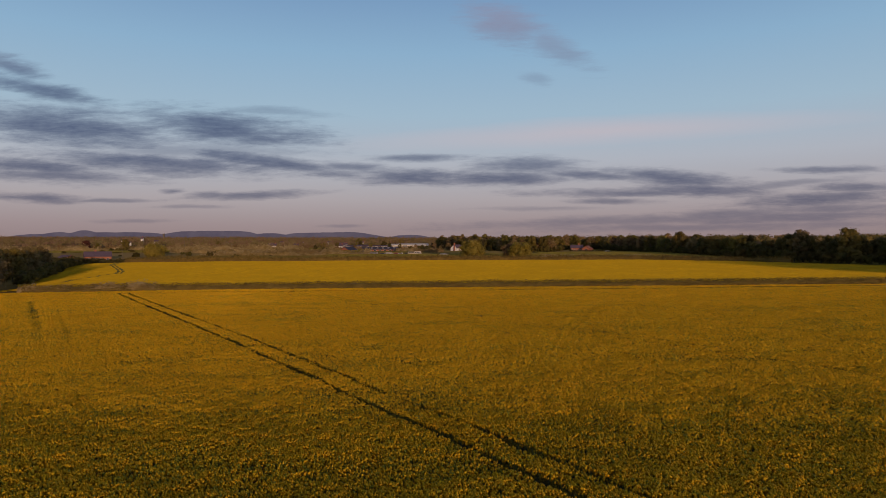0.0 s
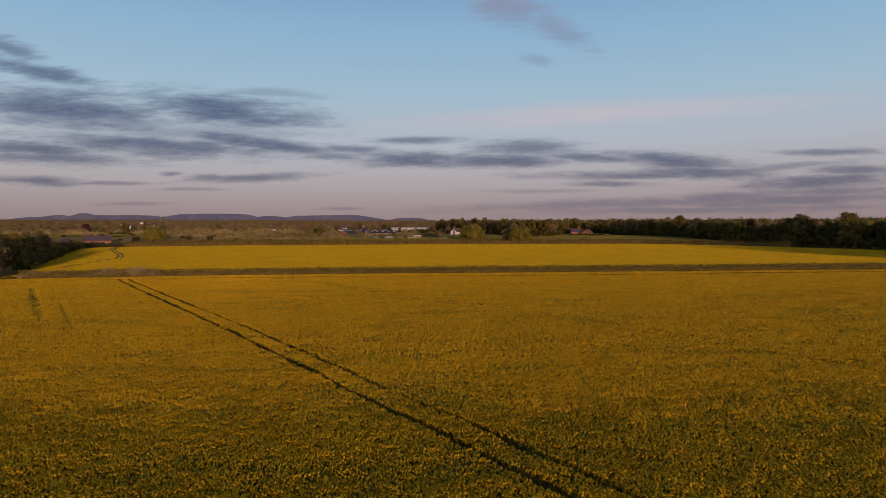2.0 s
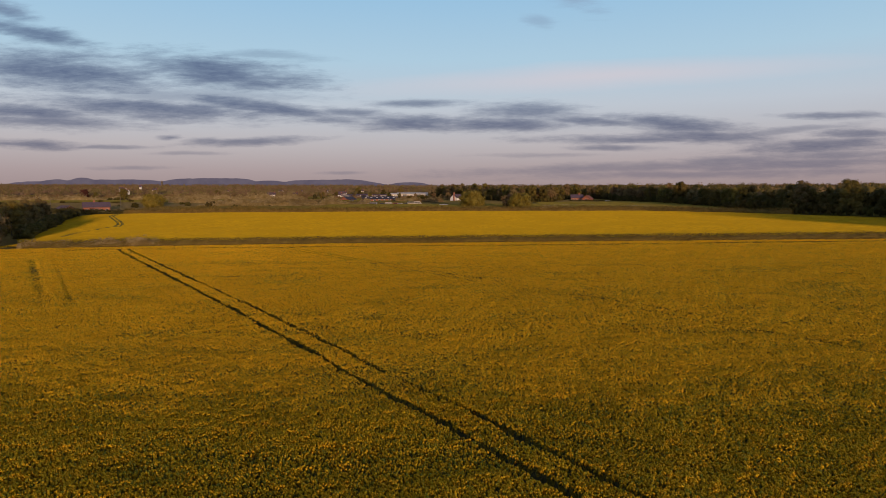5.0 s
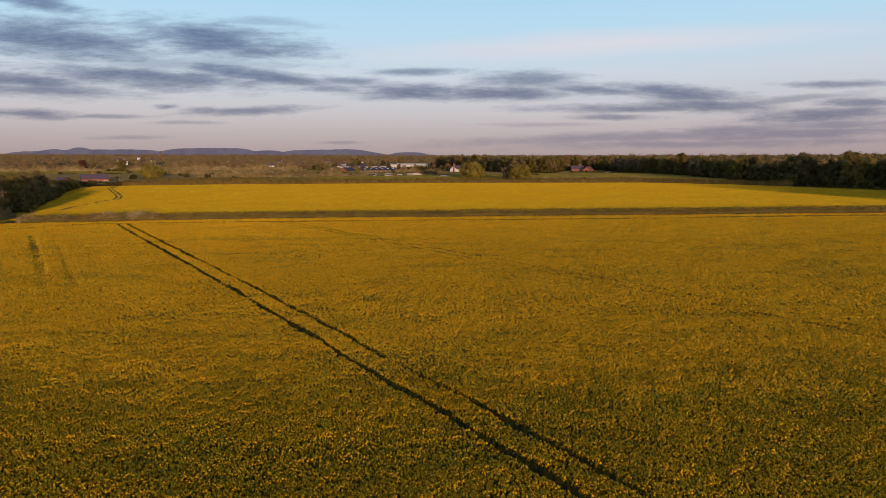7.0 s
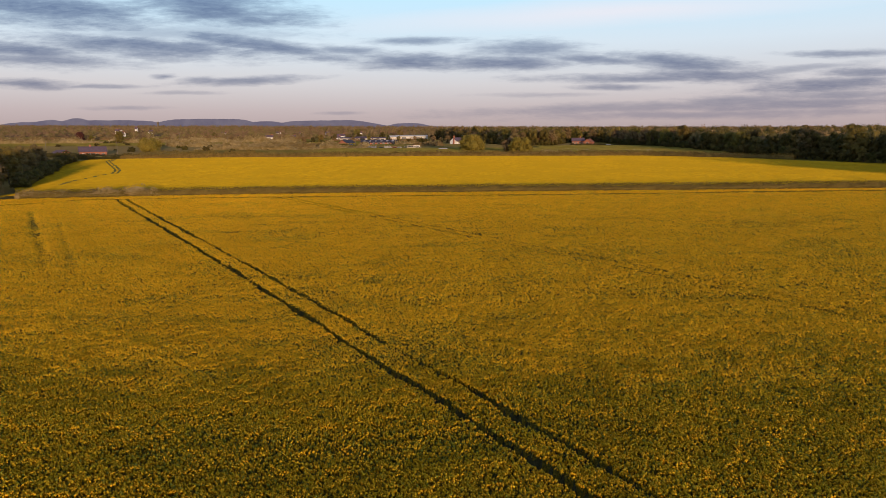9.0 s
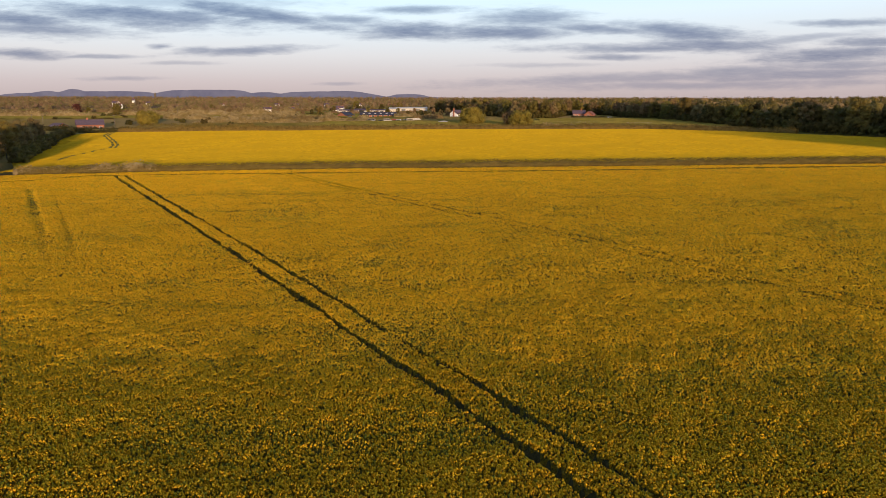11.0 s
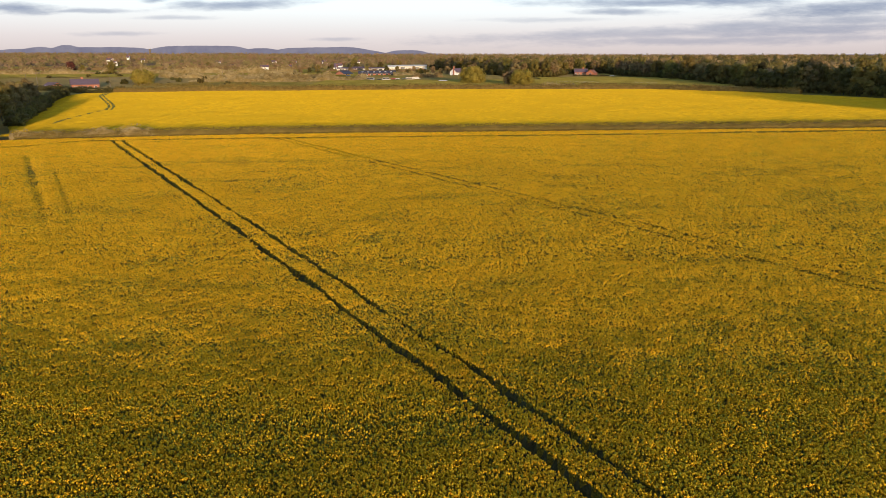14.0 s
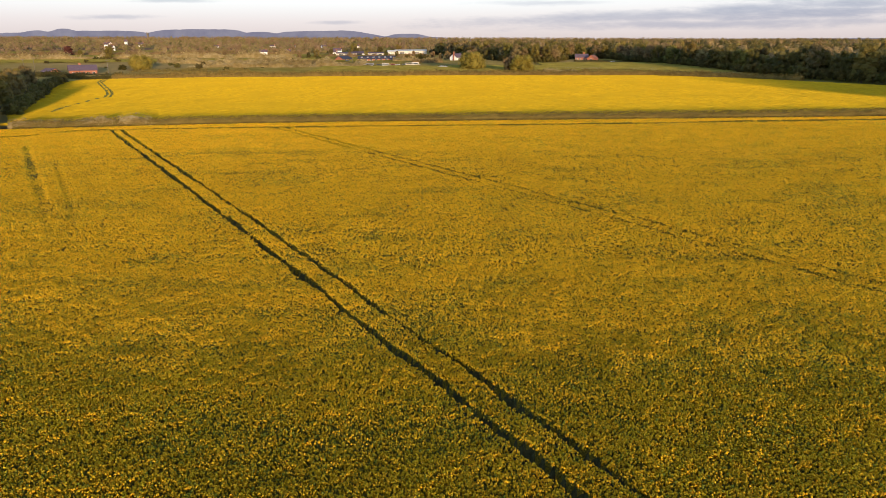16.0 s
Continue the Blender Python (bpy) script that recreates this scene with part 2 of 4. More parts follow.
M_GRASS = material("pasture", [(0.12, 0.098, 0.022), (0.18, 0.14, 0.034), (0.25, 0.185, 0.06)], 0.05, 0.95, bump=1.0, bump_scale=2.0, big=(0.006, (0.20, 0.15, 0.065)), spec=0.0)
M_VERGE = material("rough_grass", [(0.10, 0.10, 0.03), (0.19, 0.165, 0.06)], 0.6, 0.9, island=0.3, translucent=0.15, spec=0.1)
M_SOIL = material("bare_soil", [(0.09, 0.06, 0.042), (0.15, 0.105, 0.075)], 0.7, 0.95, bump=0.5, bump_scale=4.0, spec=0.0)
M_LEAF_GREEN = material("spring_leaves", [(0.055, 0.046, 0.012), (0.105, 0.084, 0.020)], 0.35, 0.7, island=0.16, obj_random=0.3, translucent=0.2, spec=0.15)
M_LEAF_OLIVE = material("olive_leaves", [(0.11, 0.084, 0.019), (0.185, 0.138, 0.032)], 0.35, 0.7, island=0.16, obj_random=0.25, translucent=0.2, spec=0.15)
M_LEAF_BROWN = material("budding_twigs", [(0.135, 0.092, 0.040), (0.215, 0.148, 0.062)], 0.35, 0.8, island=0.16, obj_random=0.25, translucent=0.1, spec=0.1)
M_LEAF_COPPER = material("copper_leaves", [(0.05, 0.018, 0.014), (0.09, 0.03, 0.022)], 0.35, 0.7, island=0.2, spec=0.1)
M_LEAF_OAK = material("young_oak_leaves", [(0.165, 0.13, 0.022), (0.25, 0.19, 0.034)], 0.35, 0.7, island=0.2, translucent=0.2, spec=0.1)
M_HEDGE = material("hawthorn_hedge", [(0.115, 0.080, 0.020), (0.19, 0.132, 0.036)], 0.5, 0.8, island=0.22, translucent=0.12, spec=0.1)
M_BLOSSOM = material("blossom", [(0.17, 0.125, 0.045), (0.26, 0.195, 0.085), (0.35, 0.275, 0.14)], 0.3, 0.8, island=0.16, translucent=0.15, spec=0.1)
M_FAR = [material("far_budding_trees", [(0.165, 0.118, 0.055), (0.24, 0.172, 0.085)], 0.03, 0.9, island=0.12, translucent=0.1, spec=0.05),
         material("far_olive_trees", [(0.135, 0.106, 0.04), (0.205, 0.16, 0.062)], 0.03, 0.9, island=0.12, translucent=0.1, spec=0.05),
         material("far_brown_trees", [(0.165, 0.105, 0.06), (0.23, 0.15, 0.085)], 0.03, 0.9, island=0.12, translucent=0.1, spec=0.05)]
M_PASTURE = material("green_pasture", [(0.155, 0.13, 0.026), (0.26, 0.205, 0.045)], 0.12, 0.95, bump=1.0, bump_scale=1.5, spec=0.0)
# dark leaf colour: painted shade at the hedge foot, and the garden shrubs
M_LEAF_DEEP = material("dark_foliage", [(0.045, 0.04, 0.014), (0.08, 0.066, 0.026)], 0.5, 0.9, spec=0.05)
M_BARK = material("bark", [(0.05, 0.04, 0.03), (0.10, 0.08, 0.06)], 3.0, 0.95, bump=0.5, bump_scale=8.0)
M_BRICK = material("red_brick", [(0.28, 0.10, 0.06), (0.36, 0.145, 0.085)], 2.5, 0.9, bump=0.2, bump_scale=12.0)
M_WHITE = material("white_plaster", [(0.70, 0.67, 0.62), (0.80, 0.78, 0.74)], 0.8, 0.85)
M_SLATE = material("slate_roof", [(0.095, 0.065, 0.085), (0.14, 0.10, 0.12)], 1.5, 0.9, spec=0.1, bump=0.3, bump_scale=5.0)
M_TILE = material("clay_tile_roof", [(0.20, 0.075, 0.05), (0.28, 0.11, 0.07)], 1.5, 0.85, bump=0.3, bump_scale=5.0)
M_SHEET = material("pale_sheet_cladding", [(0.46, 0.42, 0.37), (0.60, 0.56, 0.50)], 0.4, 0.9, spec=0.1)
M_DARKSHEET = material("dark_solar_roof", [(0.028, 0.026, 0.038), (0.05, 0.046, 0.06)], 0.8, 0.55, spec=0.2)
M_GLASS = material("window_glass", [(0.02, 0.025, 0.03), (0.05, 0.055, 0.06)], 1.0, 0.08, spec=0.6)
M_WOOD = material("weathered_wood", [(0.11, 0.085, 0.06), (0.19, 0.15, 0.11)], 4.0, 0.9)
M_TARMAC = material("yard_surface", [(0.10, 0.09, 0.08), (0.16, 0.14, 0.12)], 0.3, 0.95, spec=0.0)
M_RUBBER = material("tyre_rubber", [(0.015, 0.015, 0.015), (0.03, 0.03, 0.03)], 4.0, 0.9)
M_PAINT = {k: material(k + "_paint", [tuple(0.85 * x for x in c), c], 3.0, 0.35, spec=0.5) for k, c in
           (("white", (0.58, 0.56, 0.53)), ("blue", (0.05, 0.09, 0.22)), ("dark", (0.05, 0.05, 0.055)), ("cream", (0.34, 0.29, 0.22)), ("grey", (0.24, 0.23, 0.22)), ("red", (0.38, 0.05, 0.04)))}


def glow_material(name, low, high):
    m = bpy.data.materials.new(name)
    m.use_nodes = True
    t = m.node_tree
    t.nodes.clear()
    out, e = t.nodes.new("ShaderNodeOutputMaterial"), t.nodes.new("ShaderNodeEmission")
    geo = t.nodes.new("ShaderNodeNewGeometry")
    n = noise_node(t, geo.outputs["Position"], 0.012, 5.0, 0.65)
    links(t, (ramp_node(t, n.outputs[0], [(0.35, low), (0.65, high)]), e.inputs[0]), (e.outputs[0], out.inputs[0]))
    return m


# bluish haze painted into the hills as self-glowing colour
M_HILL = glow_material("far_hills_painted_haze", srgb(98, 96, 111), srgb(111, 108, 120))

# ---- mesh helpers ----


def part(name, bm, mat, parent=None, label=""):
    """One mesh object out of a bmesh, under a thing or a part."""
    me = bpy.data.meshes.new(name)
    bm.to_mesh(me)
    bm.free()
    me.materials.append(mat)
    ob = new(name, me)
    ob.parent = parent
    if label:
        ob["label"] = label
    return ob


def mesh_np(name, verts, faces, mats, index=None, smooth=False):
    """A mesh object from arrays of vertices and equal-sided faces."""
    verts, faces = np.asarray(verts, np.float32), np.asarray(faces, np.int32)
    me = bpy.data.meshes.new(name)
    k = faces.shape[1]
    me.vertices.add(len(verts))
    me.loops.add(faces.size)
    me.polygons.add(len(faces))
    me.vertices.foreach_set("co", verts.ravel())
    me.loops.foreach_set("vertex_index", faces.ravel())
    me.polygons.foreach_set("loop_start", np.arange(len(faces), dtype=np.int32) * k)
    for m in mats:
        me.materials.append(m)
    if index is not None:
        me.polygons.foreach_set("material_index", np.asarray(index, np.int32))
    me.polygons.foreach_set("use_smooth", np.full(len(faces), smooth))
    me.update(calc_edges=True)
    me.validate()
    return new(name, me)


def box(bm, x0, x1, y0, y1, z0, z1, bevel=0.0):
    vs = [bm.verts.new((x, y, z)) for z in (z0, z1) for x, y in ((x0, y0), (x1, y0), (x1, y1), (x0, y1))]
    fs = [bm.faces.new([vs[i] for i in q]) for q in ((3, 2, 1, 0), (4, 5, 6, 7), (0, 1, 5, 4), (1, 2, 6, 5), (2, 3, 7, 6), (3, 0, 4, 7))]
    if bevel:
        bmesh.ops.bevel(bm, geom=list({e for f in fs for e in f.edges}), offset=bevel, segments=1, affect="EDGES")
    return bm


def boxes(*dims, bevel=0.0):
    bm = bmesh.new()
    for d in dims:
        box(bm, *d, bevel=bevel)
    return bm


def tube(bm, points, radii, sides=7):
    """A tapered tube along points."""
    rings = []
    for i, (p, r) in enumerate(zip(points, radii)):
        p = Vector(p)
        a = Vector(points[max(0, i - 1)])
        b = Vector(points[min(len(points) - 1, i + 1)])
        q = (b - a).to_track_quat("Z", "Y")
        rings.append([bm.verts.new(p + q @ Vector((r * math.cos(k * math.tau / sides), r * math.sin(k * math.tau / sides), 0))) for k in range(sides)])
    for a, b in zip(rings, rings[1:]):
        for k in range(sides):
            bm.faces.new((a[k], a[(k + 1) % sides], b[(k + 1) % sides], b[k]))
    bm.faces.new(rings[0][::-1])
    bm.faces.new(rings[-1])
    return bm


def value_noise(x, y, cell, seed):
    """Smooth noise from 0 to 1 over the plan."""
    r = np.random.default_rng(seed).random((256, 256))
    gx, gy = np.asarray(x) / cell, np.asarray(y) / cell
    ix, iy = np.floor(gx).astype(int), np.floor(gy).astype(int)
    fx, fy = gx - ix, gy - iy
    fx, fy = fx * fx * (3 - 2 * fx), fy * fy * (3 - 2 * fy)
    g = lambda a, b: r[a % 256, b % 256]
    return (g(ix, iy) * (1 - fx) + g(ix + 1, iy) * fx) * (1 - fy) + (g(ix, iy + 1) * (1 - fx) + g(ix + 1, iy + 1) * fx) * fy


# ---- ground ----
PROFILE = [(-2000, 0), (0, 0), (60, 0), (100, -0.5), (146, -0.9), (170, -0.45), (316, 2.8), (474, 7.0), (800, 13.5), (1500, 27), (3000, 50), (5200, 72)]


def ground_z(x, y):
    """Height of the land: a nearly level field, a shallow dip at the hedge, then a long gentle rise."""
    py, pz = [p[0] for p in PROFILE], [p[1] for p in PROFILE]
    y = np.asarray(y, float)
    z = sum(np.interp(y + d, py, pz) for d in (-9, -3, 3, 9)) / 4
    far = np.clip((np.hypot(x, y) - 420) / 400, 0, 1)
    z = z - 0.0075 * np.asarray(x) * np.clip((y - 800) / 1200, 0, 1)
    return z + far * 2.5 * (value_noise(x, y, 190, 3) - 0.5)


def gz(x, y):
    return float(ground_z(x, y))


def grid_sheet(name, xs, ys, zfun, mats, index=None, keep=None, smooth=True, sway=0.0):
    X, Y = np.meshgrid(xs, ys)
    if sway:
        Y = Y + sway * (value_noise(X, Y, 2.2, 33) + 0.6 * value_noise(X, Y, 6.0, 34) - 0.8)
    Z = zfun(X, Y)
    nx, ny = len(xs), len(ys)
    i = (np.arange(ny - 1)[:, None] * nx + np.arange(nx - 1)[None]).ravel()
    F = np.stack([i, i + 1, i + nx + 1, i + nx], 1)
    V = np.stack([X.ravel(), Y.ravel(), Z.ravel()], 1)
    if keep is not None:
        c = V[F].mean(1)
        F = F[keep(c[:, 0], c[:, 1])]
        used = np.unique(F)
        m = np.zeros(len(V), int)
        m[used] = np.arange(len(used))
        V, F = V[used], m[F]
    return mesh_np(name, V, F, mats, index, smooth)


def steps(*runs):
    out = []
    for a, b, s in runs:
        out += list(np.arange(a, b, s))
    return np.array(out + [runs[-1][1]])


ground = grid_sheet("ground", steps((-4800, -900, 300), (-900, -200, 50), (-200, 200, 10), (200, 900, 50), (900, 4800, 300)),
                    steps((-2000, -200, 200), (-200, 500, 6), (500, 1200, 25), (1200, 4900, 100)), ground_z, [M_GRASS])
tagged(ground, "gently rising farmland with pasture and rough grass", "ground", kind="structure")


def hedge_y(x):
    """The hedge between the two fields."""
    return 155.0 + 0.05 * x - 0.0016 * np.clip(-20 - x, 0, None) ** 2


def patch(name, x0, x1, y0, y1, mat, label, category, lift=0.05, step=8.0, tuft=0.0, row=1.3):
    """A sheet of other land lying close on the ground; tuft: how far its uneven grass stands up."""
    rows = int((y1 - y0) / (row if tuft else step)) + 2
    xs, ys = np.arange(x0, x1 + step, step), np.linspace(y0, y1, rows)
    X, Y = np.meshgrid(xs, ys)
    g = np.random.default_rng(int(abs(x0) + y0))
    Z = ground_z(X, Y) + lift + tuft * (0.6 * (np.arange(rows) % 2)[:, None] + 0.5 * g.random(X.shape))
    X = X + 0.3 * step * (g.random(X.shape) - 0.5)
    V = np.stack([X.ravel(), Y.ravel(), Z.ravel()], 1)
    nx = len(xs)
    i = (np.arange(rows - 1)[:, None] * nx + np.arange(nx - 1)[None]).ravel()
    return tagged(mesh_np(name, V, np.stack([i, i + 1, i + nx + 1, i + nx], 1), [mat], smooth=not tuft), label, category, kind="structure")


# ---- the rape crop ----
TRAM = np.array((0.533, -0.846))                      # the way the wheel tracks run
ACROSS = np.array((0.846, 0.533))


def tram_gap(x, y, extra=0.0, edge=0.12):
    """1 where the crop is whole, 0 in a wheel track."""
    s = ACROSS[0] * x + ACROSS[1] * y
    along = TRAM[0] * x + TRAM[1] * y
    wob = 0.05 * np.sin(along * 0.35) + 0.05 * np.sin(along * 0.9 + 1.3)
    g = np.ones_like(s)
    clear = y < hedge_y(x) - 12.5
    for c, w in ((16.6, 0.13), (14.75, 0.16), (44.5, 0.12), (46.3, 0.15), (-13.4, 0.14), (-15.3, 0.14)):
        ww = w * (1.5 * value_noise(along, s * 0 + c, 1.9, 11) + 1.1 * value_noise(along, s * 0 + c * 3, 0.6, 12) - 0.15)
        g = np.minimum(g, np.where(clear, np.clip((np.abs(s + wob - c) - ww - extra) / edge, 0, 1), 1))
    return g


def turning_gap(x, y, extra=0.0):
    """0 on the flattened turning track along the hedge."""
    h = hedge_y(x) - y - np.interp(x, [-84, -79, -77, -73, -60, -34, 14, 47, 66, 92], [21, 18.6, 13.6, 11.3, 12.1, 13.0, 13.4, 12.9, 11.4, 10.7])
    g = np.clip((np.abs(h) - 0.7 - 1.1 * value_noise(x, x * 0, 13.0, 12) - extra) / 0.25, 0, 1)
    return np.minimum(g, np.clip(np.hypot((x - 45.0) / 4.0, (y - 144.0) / 1.6) - 0.3, 0, 1))


def track_gap(x, y, extra=0.0):
    return np.minimum(tram_gap(x, y, extra), turning_gap(x, y, extra))


def thinness(x, y):
    """Patches and strips where the crop flowers less, from 0 to 1."""
    n = 0.5 * value_noise(x * 0.5, y, 2.6, 5) + 0.3 * value_noise(x * 0.6, y, 6.5, 6) + 0.2 * value_noise(x, y, 1.1, 8)
    t = np.clip((n - 0.50) * 3.6, 0, 1)
    return t


def strips(x, y):
    """Two long strips beside the wheel tracks where the crop stands thin, from 0 to 1."""
    s = ACROSS[0] * x + ACROSS[1] * y
    along = -(TRAM[0] * x + TRAM[1] * y)
    a = np.clip(1.5 - np.abs(s - 0.1 + 0.018 * (along - 100)) / 0.5, 0, 1) * np.clip((along - 62) / 30, 0, 1) * np.clip((136 - along) / 10, 0, 1)
    b = np.clip(1.5 - np.abs(s - 2.9) / 0.35, 0, 1) * np.clip((along - 60) / 14, 0, 1) * np.clip((118 - along) / 14, 0, 1) * 0.5
    return np.maximum(a, b) * np.clip(1.3 * value_noise(x, y, 4.0, 14) + 0.35, 0, 1)


def in_near_field(x, y):
    return (y < hedge_y(x) - 5.0) & (x > -104 - 0.25 * (y - 100)) & (x < 165) & (y > -60)


def far_left(y):
    return np.interp(y, [150, 171, 193, 201, 231, 255, 279, 320], [-98, -111.7, -119, -124, -134.5, -149, -159, -160])


def far_edge(x):
    return np.interp(x, [-165, -148, -100, 0, 98, 127, 163, 200], [296, 303, 312, 317, 310, 291, 247, 200])


def s_track(x, y):
    """Curved wheel tracks at the corner of the far field."""
    cx = np.interp(y, [172, 188, 205, 215, 225, 240, 262, 281, 300], [-100.5, -104.5, -106.3, -107.5, -111.5, -119.5, -132.3, -143.2, -150])
    g = np.ones_like(x)
    for c, y0 in ((-0.8, 172), (0.8, 212)):
        g = np.minimum(g, np.where(y > y0, np.clip((np.abs(x - cx - c) - 0.05) / 0.3, 0, 1), 1))
    return g


def in_far_field(x, y):
    return (y > hedge_y(x) + 3.4) & (x > far_left(y)) & (y < far_edge(x) - 1) & (x < 168)


def under_top(x, y):
    """Height of the leafy layer under the flowers."""
    g = np.minimum(tram_gap(x, y), 0.25 + 0.75 * turning_gap(x, y))
    return ground_z(x, y) + 0.10 + g * (0.62 + 0.12 * np.clip((y - 80) / 25, 0, 1) + 0.14 * value_noise(x, y, 0.8, 9) + 0.10 * value_noise(x, y, 3.1, 10)) - 0.1 * strips(x, y)


def undergrowth(xs, ys, keep, leaf=M_CANOPY):
    """The leafy layer; the trodden wheel tracks are darkened to carry their shadow."""
    ob = grid_sheet("rapeseed_undergrowth", xs, ys, under_top, [leaf, M_TRACK, M_CANOPY], keep=keep)
    nf = len(ob.data.polygons)
    at = np.empty(nf * 3, np.float32)
    ob.data.polygons.foreach_get("center", at)
    at = at.reshape(-1, 3).astype(float)
    ob.data.polygons.foreach_set("material_index", np.where(tram_gap(at[:, 0], at[:, 1], 0.1) < 0.5, 1, np.where(turning_gap(at[:, 0], at[:, 1], 0.3) < 0.5, 2, 0)).astype(np.int32))
    return tagged(ob, "olive leafy layer of a rapeseed crop with wheel tracks", "crop leaves", kind="stuff")


undergrowth(steps((-130, -38, 2.0), (-38, 38, 0.3), (38, 166, 2.0)), steps((-60, 14, 2.0), (14, 44, 0.3), (44, 44.6, 0.3)), in_near_field)


def rows(y0, y1, pitch, front=0.2):
    """Row lines of a ridged crop top: the foot and the crest of each ridge."""
    y = np.arange(y0, y1, pitch)
    return np.stack([y, y + front], 1).ravel()


def ragged(x, y, gap, seed):
    """Uneven top of a flowering crop seen from far."""
    r = 0.08 * np.random.default_rng(seed).random(np.shape(x)) + 0.24 * (np.arange(len(x)) % 2)[:, None]
    return ground_z(x, y) + 0.15 + gap(x, y) * (0.74 + r + 0.12 * value_noise(x * 0.4, y, 4.0, 13) - 0.1 * thinness(x, y))


def seen_wedge(x, y):
    return np.abs(x) < 0.76 * y + 5


def mid_top(x, y, seed):
    gap = lambda a, b: np.minimum(tram_gap(a, b, -0.16, 0.35), 0.92 + 0.08 * turning_gap(a, b, 0.15))
    return ragged(x, y, gap, seed) - 0.26 * np.clip((58 - y) / 20, 0, 1) - 0.14 * strips(x, y)


for k, (sx, sy, y0, y1) in enumerate(((0.36, 0.42, 44.6, 104.0), (0.45, 0.55, 104.0, 158.0))):
    undergrowth(steps((-130, 166, sx)), steps((y0, y1, sy)), lambda x, y: in_near_field(x, y) & seen_wedge(x, y), (M_CANOPY, M_CARPET)[k])
    side_sheet = grid_sheet("rapeseed_canopy", steps((-130, 166, 1.6)), rows(y0, y1, 1.2), lambda x, y: mid_top(x, y, 16 + k), [M_CARPET],
                            keep=lambda x, y: in_near_field(x, y) & ~seen_wedge(x, y), smooth=False, sway=0.9)
    tagged(side_sheet, "yellow flowering rapeseed canopy", "crop", kind="stuff")
far_sheet = grid_sheet("rapeseed_canopy", steps((-164, 170, 0.8)), rows(142, 320, 1.1), lambda x, y: ragged(x, y, s_track, 17), [M_CARPET_FAR, M_CROP_LEAF],
                       keep=in_far_field, smooth=False, sway=1.2)
nf = len(far_sheet.data.polygons)
far_at = np.empty(nf * 3, np.float32)
far_sheet.data.polygons.foreach_get("center", far_at)
far_at = far_at.reshape(-1, 3).astype(float)
far_sheet.data.polygons.foreach_set("material_index", (s_track(far_at[:, 0], far_at[:, 1]) < 0.5).astype(np.int32))
tagged(far_sheet, "bright yellow flowering rapeseed in the far field", "crop", kind="stuff")


def heads(P, r, up, down, sides, seed):
    """Flower heads: little tufts with an uneven skirt and a leaning tip."""
    g = np.random.default_rng(seed)
    n = len(P)
    ang = g.random((n, 1)) * math.tau + np.arange(sides)[None] * math.tau / sides
    rr = r[:, None] * (0.6 + 0.8 * g.random((n, sides)))
    ring = np.stack([P[:, :1] + rr * np.cos(ang), P[:, 1:2] + rr * np.sin(ang), P[:, 2:3] - down[:, None] * (0.3 + 0.9 * g.random((n, sides)))], 2)
    tilt = (g.random((n, 2)) - 0.5) * r[:, None] * 1.2
    top = np.concatenate([P[:, :2] + tilt, P[:, 2:3] + up[:, None]], 1)[:, None]
    V = np.concatenate([ring, top], 1).reshape(-1, 3)
    base = (np.arange(n) * (sides + 1))[:, None]
    F = [np.concatenate([base + k, base + (k + 1) % sides, base + sides], 1) for k in range(sides)]
    return V, np.stack(F, 1).reshape(-1, 3)


def blobs(P, r, h, sides, seed):
    """Rounded flower heads: an uneven belt between a top and a foot."""
    g = np.random.default_rng(seed)
    n = len(P)
    ang = g.random((n, 1)) * math.tau + np.arange(sides)[None] * math.tau / sides
    rr = r[:, None] * (0.75 + 0.5 * g.random((n, sides)))
    ring = np.stack([P[:, :1] + rr * np.cos(ang), P[:, 1:2] + rr * np.sin(ang), P[:, 2:3] + h[:, None] * 0.5 * (g.random((n, sides)) - 0.5)], 2)
    lean = (g.random((n, 2)) - 0.5) * r[:, None] * 0.9
    top = np.concatenate([P[:, :2] + lean, P[:, 2:3] + h[:, None]], 1)[:, None]
    foot = np.concatenate([P[:, :2] - lean, P[:, 2:3] - 1.3 * h[:, None]], 1)[:, None]
    V = np.concatenate([ring, top, foot], 1).reshape(-1, 3)
    base = (np.arange(n) * (sides + 2))[:, None]
    F = [np.concatenate([base + k, base + (k + 1) % sides, base + sides], 1) for k in range(sides)]
    F += [np.concatenate([base + (k + 1) % sides, base + k, base + sides + 1], 1) for k in range(sides)]
    return V, np.stack(F, 1).reshape(-1, 3)


def blades(P, width, height, seed):
    """Upright leaves and stalks: narrow leaning triangles, in crossed pairs."""
    g = np.random.default_rng(seed)
    n = len(P)
    a = g.random(n) * math.tau
    V = []
    for turn in (0.0, 1.7):
        dx, dy = np.cos(a + turn) * width, np.sin(a + turn) * width
        lean = (g.random((n, 2)) - 0.5) * height[:, None] * 0.7
        V += [np.stack([P[:, 0] - dx, P[:, 1] - dy, P[:, 2]], 1), np.stack([P[:, 0] + dx, P[:, 1] + dy, P[:, 2]], 1),
              np.stack([P[:, 0] + lean[:, 0], P[:, 1] + lean[:, 1], P[:, 2] + height], 1)]
    V = np.stack(V, 1).reshape(-1, 3)
    return V, np.arange(n * 6).reshape(-1, 3)


def scatter(area, per_m2, seed):
    x0, x1, y0, y1 = area
    g = np.random.default_rng(seed)
    n = int((x1 - x0) * (y1 - y0) * per_m2)
    return x0 + (x1 - x0) * g.random(n), y0 + (y1 - y0) * g.random(n), g


